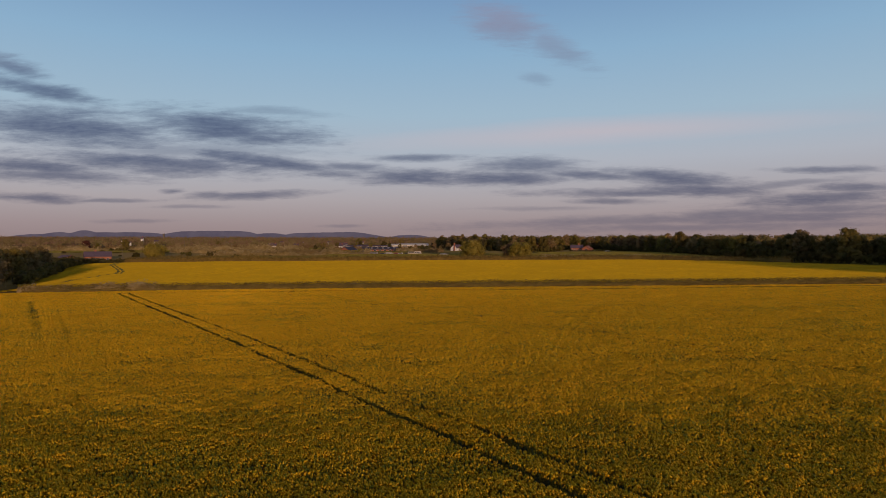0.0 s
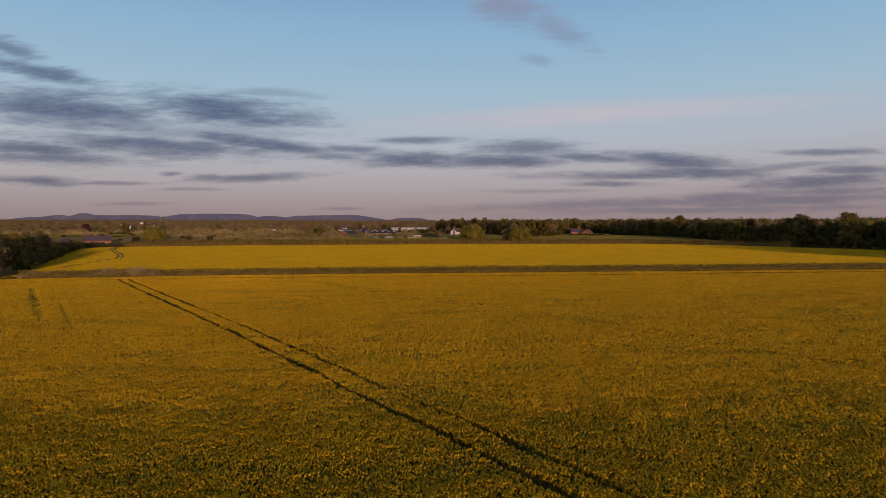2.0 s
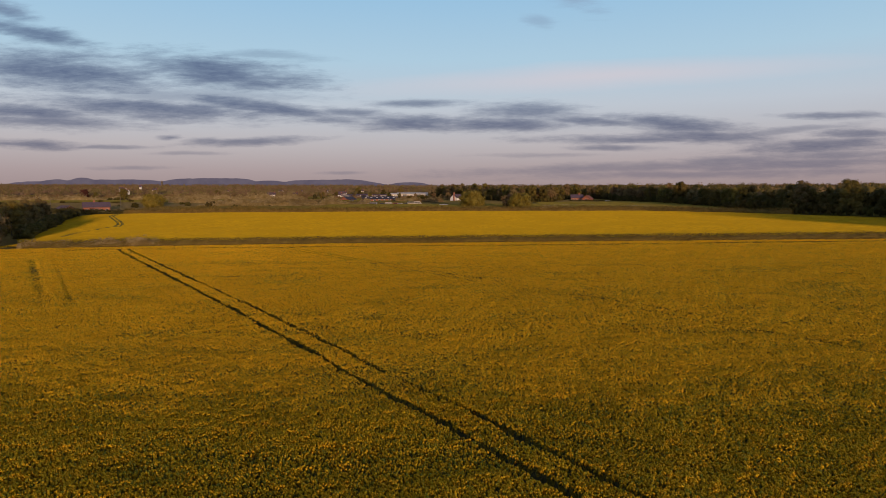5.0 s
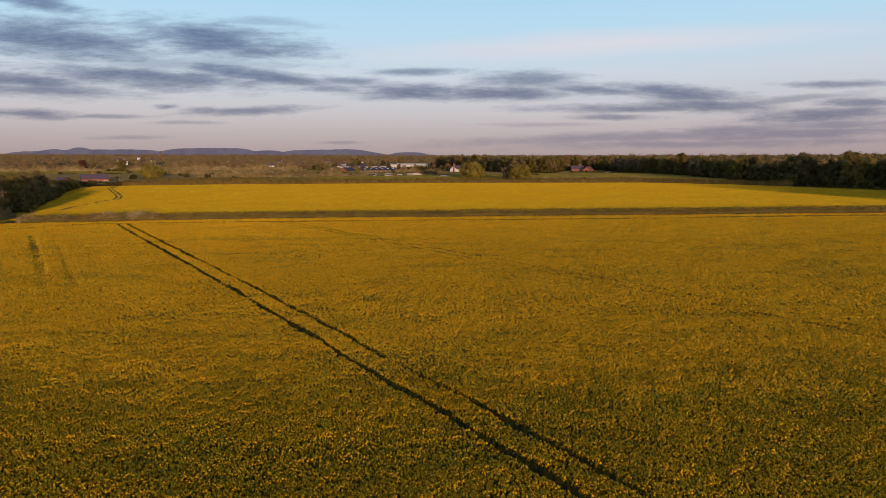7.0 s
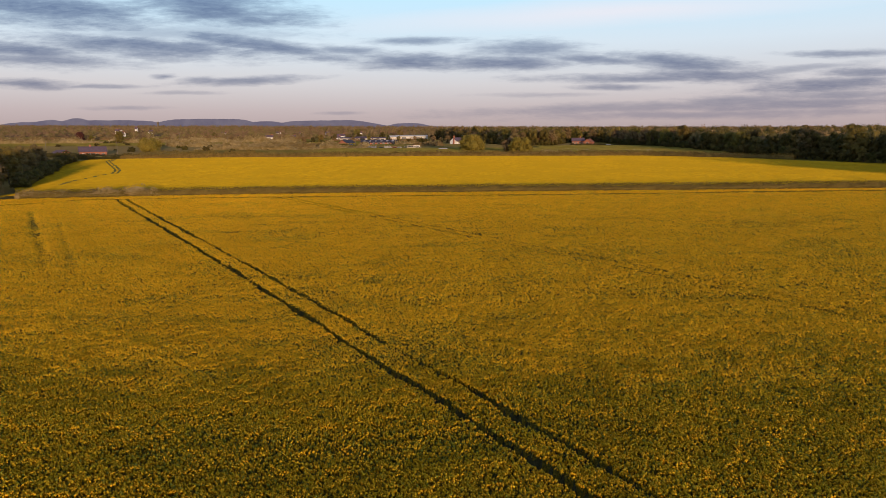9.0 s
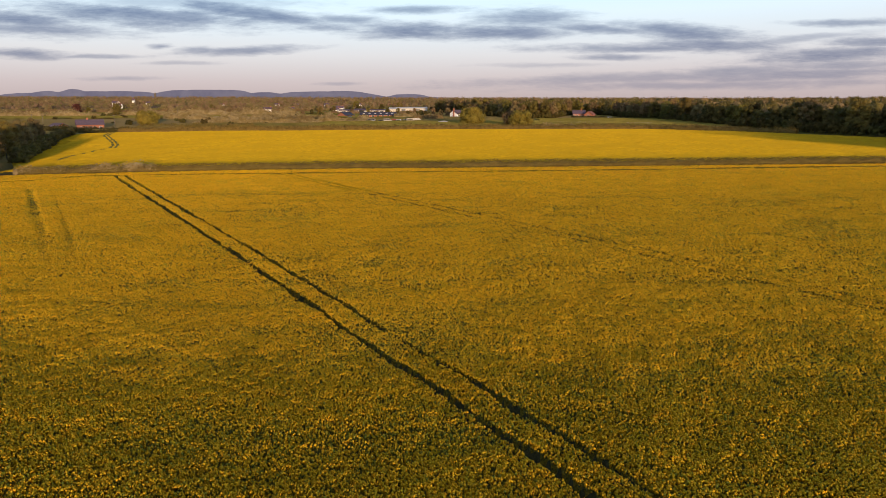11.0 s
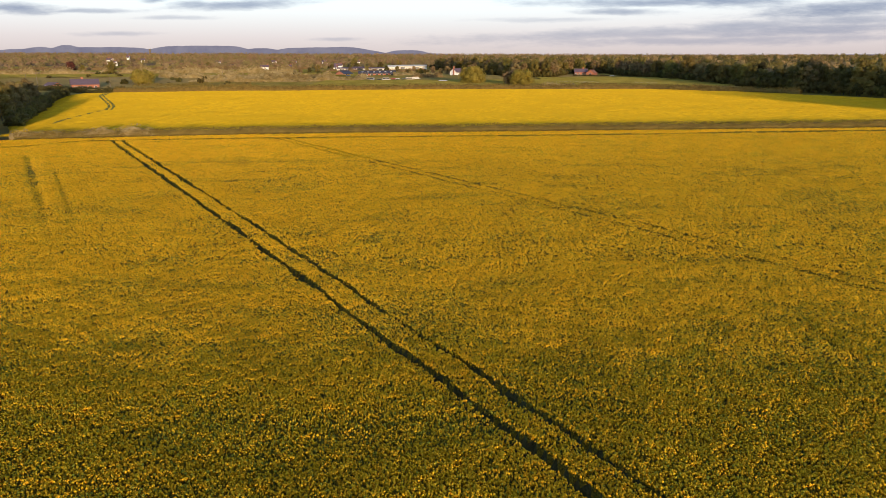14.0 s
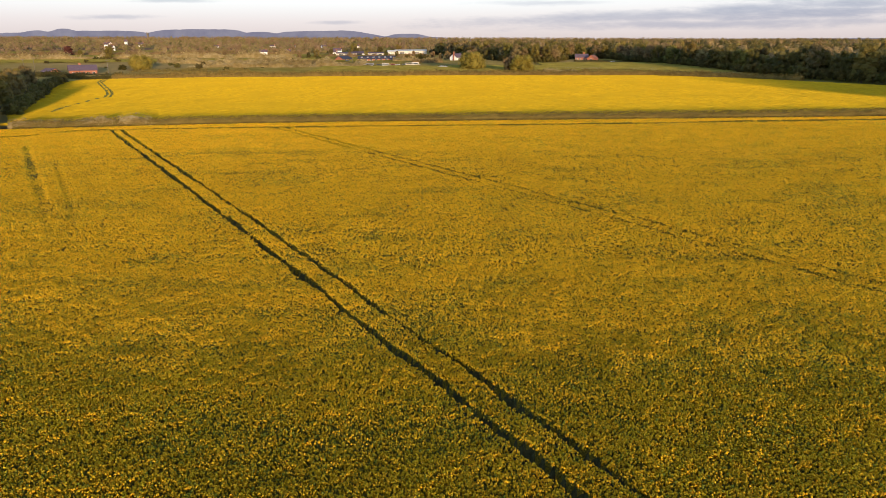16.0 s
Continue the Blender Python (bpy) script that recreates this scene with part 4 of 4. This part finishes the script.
hedge("hedgerow", "brown hedgerow with budding shrubs", [(-520, 640), (-400, 655), (-250, 670), (-130, 660)], 4.2, 5.0, M_LEAF_BROWN, 411, 14, 0.6, 0.6, False, bump=9)
hedge("hedgerow", "tangled shrubs in olive leaf", [(-165, 360), (-140, 352), (-100, 350)], 2.6, 3.5, M_LEAF_OLIVE, 413, 22, 0.35, 0.4, False)
hedge("hedgerow", "hedge of shrubs in pale bud behind the yard", [(-20, 445), (-8, 440), (0, 446)], 3.6, 4.0, M_LEAF_BROWN, 415, 26, 0.45, 0.4, False)
patch("rough_grassland", -640, 170, 320, 1000, M_GRASS, "rough unmown grassland between hedgerows", "grassland", step=9, tuft=1.2, row=2.4)
patch("pasture_field", -420, -60, 470, 512, M_PASTURE, "green grazing field between hedgerows", "field", lift=1.0, step=5, tuft=0.8)
patch("pasture_field", -70, 72, 338, 398, M_PASTURE, "strip of green pasture behind the crop", "field", lift=0.9, step=4, tuft=0.75, row=1.1)
patch("pasture_field", 60, 152, 332, 425, M_PASTURE, "green paddock in front of the wood", "field", lift=0.9, step=4, tuft=0.75, row=1.1)
patch("pasture_field", -600, -60, 560, 625, M_PASTURE, "distant green field", "field", lift=1.0, step=10, tuft=0.5, row=1.6)
patch("pasture_field", -520, -200, 760, 820, M_PASTURE, "distant green field", "field", lift=1.0, step=10, tuft=0.5, row=2.0)
patch("ploughed_field", -700, -250, 860, 980, M_SOIL, "distant bare brown field", "field", lift=1.0, step=10, tuft=0.4, row=2.0)
patch("gateway", -104, -84, 130, 150, M_SOIL, "bare trodden soil in the field gateway", "soil", step=2)
for d, x0, x1, n, h, sd in ((700, -560, -110, 70, 6, 1), (770, -330, 60, 60, 7, 2), (880, -760, 120, 150, 7, 3), (1040, -900, 260, 190, 8, 4), (1250, -1100, 500, 250, 9, 5),
                            (1500, -1300, 900, 300, 10, 6), (1850, -1600, 1700, 380, 11, 7), (2300, -2000, 2300, 420, 12, 8), (2900, -2600, 2900, 460, 13, 9)):
    g = np.random.default_rng(500 + sd)
    n = int(n * 2.0)
    x, y = x0 + (x1 - x0) * g.random(n), d + 0.10 * d * (g.random(n) - 0.5)
    wood("distant_trees", "distant belt of budding trees and hedges across the plain", x, y, h, h * 0.85, M_FAR, 600 + sd, per=9, leaf=0.44 + d / 2900, masses=1, core=0.72)
put(tree("willow_bush", "broad round bush in bright olive leaf beside the pasture", 8.2, 6.6, M_LEAF_OAK, 209, 26, 120, 0.34, 0.3, 0.3, 0.14), -170, 382)


# ---- buildings ----
def window(parent, x, y, z, w, h, facing, frame=M_PAINT["white"]):
    """A window in the front (-y) or gable (-x, +x) face of a wall."""
    if facing == "front":
        f = part("window", boxes((x - w / 2, x + w / 2, y - 0.06, y + 0.02, z, z + h)), frame, parent)
        part("pane", boxes((x - w / 2 + 0.09, x - 0.04, y - 0.075, y - 0.06, z + 0.09, z + h - 0.09), (x + 0.04, x + w / 2 - 0.09, y - 0.075, y - 0.06, z + 0.09, z + h - 0.09)), M_GLASS, f)
    else:
        s = 1 if facing == "right" else -1
        a, b = sorted((x, x + s * 0.06))
        f = part("window", boxes((a, b, y - w / 2, y + w / 2, z, z + h)), frame, parent)
        a, b = sorted((x + s * 0.06, x + s * 0.075))
        part("pane", boxes((a, b, y - w / 2 + 0.09, y + w / 2 - 0.09, z + 0.09, z + h - 0.09)), M_GLASS, f)


def gable_walls(w, d, h, rise):
    """Walls of a house with gables at both ends of its length w; the ridge runs along x."""
    bm = bmesh.new()
    out = [(-w / 2, -d / 2), (w / 2, -d / 2), (w / 2, d / 2), (-w / 2, d / 2)]
    lo = [bm.verts.new((x, y, -0.6)) for x, y in out]
    hi = [bm.verts.new((x, y, h)) for x, y in out]
    r0, r1 = bm.verts.new((-w / 2, 0, h + rise)), bm.verts.new((w / 2, 0, h + rise))
    bm.faces.new((lo[0], lo[1], hi[1], hi[0]))
    bm.faces.new((lo[2], lo[3], hi[3], hi[2]))
    bm.faces.new((lo[1], lo[2], hi[2], r1, hi[1]))
    bm.faces.new((lo[3], lo[0], hi[0], r0, hi[3]))
    bm.faces.new((hi[0], hi[1], r1, r0))
    bm.faces.new((hi[2], hi[3], r0, r1))
    bm.faces.new(lo[::-1])
    return bm


def gable_roof(w, d, h, rise, over=0.4, thick=0.18):
    bm = bmesh.new()
    k = rise / (d / 2)
    for s in (-1, 1):
        pts = [(s * (d / 2 + over), h - over * k + 0.03), (0, h + rise + 0.03), (0, h + rise + 0.03 + thick), (s * (d / 2 + over), h - over * k + 0.03 + thick)]
        a = [bm.verts.new((-w / 2 - over, y, z)) for y, z in pts]
        b = [bm.verts.new((w / 2 + over, y, z)) for y, z in pts]
        for i in range(4):
            bm.faces.new((a[i], a[(i + 1) % 4], b[(i + 1) % 4], b[i]))
        bm.faces.new(a[::-1])
        bm.faces.new(b)
    bmesh.ops.recalc_face_normals(bm, faces=bm.faces)
    return bm


def house(name, label, x, y, turn, w, d, h, rise, wall, roof, chimneys=(), windows=(), door=None, category="house"):
    root = tagged(new(name), label, category)
    part("wall", gable_walls(w, d, h, rise), wall, root)
    r = part("roof", gable_roof(w, d, h, rise), roof, root)
    for cx, cy, top in chimneys:
        bm = boxes((cx - 0.45, cx + 0.45, cy - 0.35, cy + 0.35, -0.4, h + rise + top), (cx - 0.52, cx + 0.52, cy - 0.42, cy + 0.42, h + rise + top - 0.25, h + rise + top - 0.1))
        c = part("chimney", bm, M_BRICK, r, "red brick chimney stack")
        bm = bmesh.new()
        for o in (-0.2, 0.2):
            tube(bm, [(cx + o, cy, h + rise + top), (cx + o, cy, h + rise + top + 0.4)], [0.13, 0.11], 8)
    for wx, wz, ww, wh, face in windows:
        if face == "front":
            window(root, wx, -d / 2, wz, ww, wh, face)
        else:
            window(root, (w / 2 if face == "right" else -w / 2), wx, wz, ww, wh, face)
    if door is not None:
        f = part("door", boxes((door - 0.5, door + 0.5, -d / 2 - 0.05, -d / 2 + 0.02, 0, 2.05)), M_PAINT["dark"], root)
        part("door_handle", boxes((door + 0.34, door + 0.42, -d / 2 - 0.10, -d / 2 - 0.05, 0.98, 1.08)), M_PAINT["cream"], f)
    put(root, x, y, radians(turn))
    return root


F2 = "front"
house("bungalow", "red brick bungalow with dark slate roof behind a hedge", -184, 346, 32, 12.5, 7.5, 2.7, 2.4, M_BRICK, M_SLATE, [(-1.0, 0.3, 1.1)],
      [(-4.4, 0.8, 1.3, 1.0, F2), (-1.8, 0.8, 1.1, 1.0, F2), (2, 0.8, 1.3, 1.0, F2), (4.6, 0.8, 1.3, 1.0, F2)], 0.2)
house("house", "small dark-roofed house beside the bungalow", -204, 352, -25, 7.0, 6.0, 1.7, 1.5, M_BRICK, M_SLATE, (), [(-1.5, 0.8, 1.2, 1.1, F2), (1.5, 0.8, 1.2, 1.1, F2)])
house("cottage", "white rendered cottage with purple slate roof and tall brick chimney", 10.5, 476, 50, 8.0, 6.2, 3.0, 2.4, M_WHITE, M_SLATE, [(-4.2, -0.6, 1.5)],
      [(-1.5, 0.9, 1.1, 1.1, F2), (1.6, 0.9, 1.1, 1.1, F2), (0, 2.6, 0.9, 0.9, "left"), (0, 0.8, 1.2, 1.1, "left")])
house("brick_house", "red brick house with tiled roof at the wood's edge", 98, 476, -8, 8.5, 6.0, 2.7, 2.1, M_BRICK, M_SLATE, [(1.6, 0, 1.3)],
      [(-3.4, 0.8, 1.2, 1.2, F2), (-1.2, 0.8, 1.2, 1.2, F2), (3.2, 0.8, 1.1, 1.0, F2)], 1.2)
house("barn", "bright red brick barn with low tiled roof", 104.5, 470, 58, 6.0, 6.0, 2.2, 2.1, M_BRICK, M_TILE, (), [(0, 0.8, 1.4, 1.3, "left")])
house("solar_barn", "orange brick barn with blue solar panels on its roof", -70, 482, 55, 9.0, 8.0, 2.0, 2.1, M_BRICK, M_DARKSHEET, (), [(-2, 0.7, 1.6, 1.3, F2), (2, 0.7, 1.6, 1.3, F2)])


def long_shed():
    root = tagged(new("long_barn"), "long low barn with dark solar roof, rooflights and brick walls", "barn")
    w, d, h, rise = 26.0, 8.0, 2.1, 1.8
    part("wall", gable_walls(w, d, h, rise), M_BRICK, root)
    r = part("roof", gable_roof(w, d, h, rise), M_DARKSHEET, root)
    k = rise / (d / 2)
    for i in range(6):
        x = -10.4 + i * 4.1
        bm = bmesh.new()
        q = [bm.verts.new((x + a, y, h + rise + 0.03 + 0.18 + 0.02 + k * y + (0.05 if c else 0.0))) for c in (0, 1) for a, y in ((-0.7, -2.7), (0.7, -2.7), (0.7, -1.6), (-0.7, -1.6))]
        for f in ((3, 2, 1, 0), (4, 5, 6, 7), (0, 1, 5, 4), (1, 2, 6, 5), (2, 3, 7, 6), (3, 0, 4, 7)):
            bm.faces.new([q[j] for j in f])
        part("rooflight", bm, M_SHEET, r, "pale rooflight panel")
    for i in range(7):
        window(root, -11 + i * 3.6, -d / 2, 0.8, 1.8, 1.1, "front")
    put(root, -46.5, 484, radians(3))


long_shed()


def shed(label, x, y, turn, w, d, h, rise, wall, roof, doors):
    root = tagged(new("farm_shed"), label, "shed")
    part("wall", gable_walls(w, d, h, rise), wall, root)
    part("roof", gable_roof(w, d, h, rise, 0.3, 0.12), roof, root)
    for dx, dw in doors:
        part("door", boxes((dx - dw / 2, dx + dw / 2, -d / 2 - 0.08, -d / 2 + 0.02, 0, h * 0.82)), M_PAINT["dark"], root)
    put(root, x, y, radians(turn))


shed("pale metal farm shed with low roof", -84, 598, 2, 17, 12, 2.7, 1.0, M_SHEET, M_SLATE, [(-4, 3.5), (4, 3.5)])
shed("pale long farm shed in the yard", -60, 604, -3, 20, 12, 2.6, 0.9, M_SHEET, M_SLATE, [(-6, 3), (0, 3), (6, 3)])
shed("dark open-fronted farm shed", -74, 606, 0, 10, 9, 2.9, 1.2, M_WOOD, M_SLATE, [(0, 5)])
shed("big cream industrial shed with a shallow roof", -30, 650, 4, 30, 18, 3.6, 1.2, M_SHEET, M_SHEET, [(-8, 4), (6, 4)])
shed("grey metal shed beside the big shed", -47, 640, 12, 10, 10, 3.2, 1.3, M_SHEET, M_SHEET, [(0, 3)])
shed("distant pale warehouse beyond the wood", 655, 1110, 0, 28, 16, 6.0, 1.2, M_WHITE, M_SHEET, [(-6, 4)])
for i, (x, y, s) in enumerate([(-553, 1130, 1.6), (-520, 1180, 1.3), (-210, 960, 1.0), (-245, 985, 1.0), (-165, 950, 1.0), (-120, 960, 1.0), (-320, 965, 1.0), (-105, 660, 0.9)]):
    house("far_house", "distant white house among trees", x, y, i * 37 % 50 - 25, 6.5 * s, 5 * s, 3.0 * s, 2.0 * s, M_WHITE, M_SLATE, [(3 * s, 0, 0.9)], [(-2 * s, 1, 1.2, 1.2, F2), (2 * s, 1, 1.2, 1.2, F2)])


# ---- yard clutter ----
def vehicle(name, label, x, y, turn, L, W, H, cabin, paint):
    root = tagged(new(name), label, "vehicle" if name != "caravan" else "caravan")
    body = part("body", boxes((-L / 2, L / 2, -W / 2, W / 2, 0.35, H * 0.58), (-L * cabin[0], L * cabin[1], -W * 0.44, W * 0.44, H * 0.58, H), bevel=0.08), paint, root)
    part("window", boxes((-L * cabin[0] + 0.2, L * cabin[1] - 0.2, -W * 0.44 - 0.02, W * 0.44 + 0.02, H * 0.64, H * 0.84)), M_GLASS, body)
    for sx in (-0.32, 0.32):
        for sy in (-1, 1):
            bm = bmesh.new()
            tube(bm, [(sx * L, sy * W / 2 - 0.11, 0.32), (sx * L, sy * W / 2 + 0.05, 0.32)], [0.32, 0.32], 12)
            part("wheel", bm, M_RUBBER, root)
    put(root, x, y, radians(turn))


for i, (x, y, k, p) in enumerate([(-44, 414, "caravan", "grey"), (-38.5, 417, "car", "dark"), (-34, 413, "van", "grey"), (-48, 416, "car", "cream"), (-27, 418, "car", "white"),
                                  (-23, 420, "car", "dark"), (-20, 417, "van", "cream"), (-30, 421, "car", "red"), (-16, 420, "van", "white"), (113, 446, "car", "white"), (-65, 470, "car", "blue")]):
    dims = {"caravan": (4.8, 2.1, 2.3, (0.49, 0.49)), "van": (5.2, 2.0, 2.3, (0.48, 0.30)), "car": (4.3, 1.8, 1.5, (0.40, 0.22))}[k]
    vehicle(k, {"caravan": "pale caravan parked in the yard", "van": "light-coloured van parked in the yard", "car": p + " car parked in the yard"}[k], x, y, (i * 53) % 40 - 20, *dims, M_PAINT[p])
patch("yard", -62, -8, 408, 432, M_TARMAC, "hard-surfaced yard", "yard", step=6, lift=0.6)
patch("yard", -95, -15, 560, 625, M_TARMAC, "hard-surfaced farmyard", "yard", step=8, lift=0.6)


def pole(x, y, h, arm):
    root = tagged(new("utility_pole"), "weathered wooden utility pole with a cross-arm", "pole", group="overhead line")
    bm = bmesh.new()
    tube(bm, [(0, 0, -0.5), (0, 0, h)], [0.15, 0.10], 8)
    part("mast", bm, M_WOOD, root)
    part("cross_arm", boxes((-arm, arm, -0.06, 0.06, h - 0.5, h - 0.36)), M_WOOD, root)
    put(root, x, y, 0.4)


for x, y, h in ((-168, 340, 8), (-212, 352, 8.5), (-220, 356, 8), (-62, 470, 8), (-215, 540, 9), (-140, 430, 8)):
    pole(x, y, h, 0.9)

hedge("shrub_border", "dark shrubs along the garden of the bungalow", [(-212, 343), (-196, 338), (-178, 335), (-160, 338)], 2.3, 2.4, M_LEAF_DEEP, 431, 26, 0.35, 0.5, False)
# scattered bushes and garden trees of the plain
for i in range(90):
    D = 360 + 420 * rnd.random()
    x = -0.62 * D + 0.66 * D * rnd.random()
    if -0.17 < x / D < 0.03 and D < 660:
        continue
    plant(KINDS[3 if D < 520 else rnd.choice((3, 3, 2, 1))], x, D, 0.3 + 0.45 * rnd.random() ** 2, rnd.random() * 6.28)

# trees and shrubs among the farm buildings
for x, y, k, s in ((-64, 575, 1, 0.36), (-46, 560, 0, 0.42), (-38, 575, 1, 0.34), (-79, 580, 2, 0.32), (-98, 600, 1, 0.42), (-103, 560, 1, 0.45), (-106, 540, 0, 0.36), (-109, 520, 2, 0.4),
                   (-25, 600, 2, 0.32), (-7, 520, 2, 0.42), (-12, 500, 3, 0.9), (-17, 505, 3, 1.0), (-25, 500, 3, 0.85), (-1, 500, 2, 0.36), (-81, 640, 0, 0.5), (-58, 640, 0, 0.55),
                   (-92, 505, 3, 0.7), (-84, 500, 3, 0.6), (20, 492, 2, 0.5), (24, 500, 2, 0.55), (4, 500, 2, 0.45), (90, 492, 1, 0.6), (112, 494, 2, 0.7), (101, 496, 1, 0.75)):
    plant(KINDS[k], x, y, s, rnd.random() * 6.28)
hedge("hedgerow", "pale blossom shrubs in front of the farmyard", [(-108, 462), (-92, 458), (-76, 462)], 3.2, 4.0, M_BLOSSOM, 441, 30, 0.4, 0.6, False, bump=5)
hedge("hedgerow", "pale blossom shrubs beside the cottage lane", [(-34, 470), (-18, 474), (-4, 482)], 3.2, 4.5, M_BLOSSOM, 443, 30, 0.4, 0.6, False, bump=5)
hedge("hedgerow", "low scrub along the pasture fence", [(50, 336), (66, 338), (84, 334)], 2.2, 3.0, M_BLOSSOM, 445, 24, 0.35, 0.6, False, bump=5)


def fence(x0, y0, x1, y1, n):
    root = tagged(new("post_fence"), "short run of pale wooden fence posts in the paddock", "fence")
    dx, dy = (x1 - x0) / (n - 1), (y1 - y0) / (n - 1)
    base = gz(x0, y0) + 0.9
    for i in range(n):
        x, y = dx * i, dy * i
        z = gz(x0 + x, y0 + y) + 0.9 - base
        part("post", boxes((x - 0.06, x + 0.06, y - 0.06, y + 0.06, z - 0.6, z + 1.5), bevel=0.015), M_WOOD, root)
    bm = bmesh.new()
    for h in (0.6, 1.2):
        tube(bm, [(dx * i, dy * i - 0.08, gz(x0 + dx * i, y0 + dy * i) + 0.9 - base + h) for i in range(n)], [0.012] * n, 4)
    part("wire", bm, M_SHEET, root)
    root.matrix_basis = Matrix.Translation((x0, y0, base))


fence(98, 352, 112, 350, 15)
fence(62, 364, 84, 360, 16)


def wrapped_clamp(x, y):
    """A low heap under white sheeting, held down by tyres."""
    root = tagged(new("silage_clamp"), "low heap under pale plastic sheeting held by tyres", "silage clamp")
    bm = bmesh.new()
    n, m = 14, 6
    vs = [[bm.verts.new(((i / (n - 1) - 0.5) * 7.0, (j / (m - 1) - 0.5) * 3.0,
                         1.1 * max(0.0, math.sin(math.pi * i / (n - 1))) ** 0.4 * max(0.0, math.sin(math.pi * j / (m - 1))) ** 0.6 + 0.04 * rnd.random() + 0.9)) for j in range(m)] for i in range(n)]
    for i in range(n - 1):
        for j in range(m - 1):
            bm.faces.new((vs[i][j], vs[i + 1][j], vs[i + 1][j + 1], vs[i][j + 1]))
    part("sheet", bm, M_PAINT["white"], root)
    for i in range(5):
        bm = bmesh.new()
        tube(bm, [(-2.4 + i * 1.2, -0.3 + 0.3 * (i % 2), 1.95), (-2.4 + i * 1.2, -0.3 + 0.3 * (i % 2), 2.12)], [0.36, 0.34], 12)
        part("tyre", bm, M_RUBBER, root)
    put(root, x, y)


wrapped_clamp(0.5, 386)

hedge("hedgerow", "brown scrub in front of the farm sheds", [(-104, 566), (-72, 560), (-40, 568), (-8, 580)], 2.4, 4.0, M_LEAF_BROWN, 447, 20, 0.45, 0.8, False, bump=6)
plant(KINDS[1], 900, 1720, 1.35, 0.4, 0.62)


def church_tower(x, y):
    root = tagged(new("church_tower"), "distant stone church tower above the trees", "tower")
    part("shaft", boxes((-3, 3, -3, 3, -1, 25), bevel=0.1), M_WOOD, root)
    for sx in (-1, 1):
        for sy in (-1, 1):
            part("pinnacle", boxes((sx * 2.7 - 0.4, sx * 2.7 + 0.4, sy * 2.7 - 0.4, sy * 2.7 + 0.4, 25, 27.5), bevel=0.12), M_WOOD, root)
    for dx in (-1.2, 1.2):
        part("louvre", boxes((dx - 0.6, dx + 0.6, -3.06, -2.98, 19, 22.5)), M_PAINT["dark"], root)
    put(root, x, y)


church_tower(-1118, 2600)

# pale houses and a copper-leaved tree beyond the hedgerows
for x, y, turn, w, h, rise in ((-409, 830, 20, 3.4, 8.6, 2.0), (-463, 1000, 8, 3.2, 10.0, 2.5), (-403, 834, -20, 3.0, 5.6, 1.6), (-168, 640, 12, 7.0, 3.6, 1.8), (-106, 690, -8, 8.0, 4.0, 2.0), (-152, 668, 20, 6.0, 3.4, 1.8)):
    house("far_house", "pale house among the hedgerow trees", x, y, turn, w, 4.0, h, rise, M_WHITE, M_SLATE, [(w / 2 - 0.8, 0, 1.0)], [(-1.6, 1, 1.1, 1.2, F2), (1.6, 1, 1.1, 1.2, F2), (0, 3, 0.9, 1.0, "right")])
put(tree("copper_beech", "dark copper-red tree among the hedgerows", 9.5, 4.6, M_LEAF_COPPER, 235, 14, 62, 0.5), -356, 648)
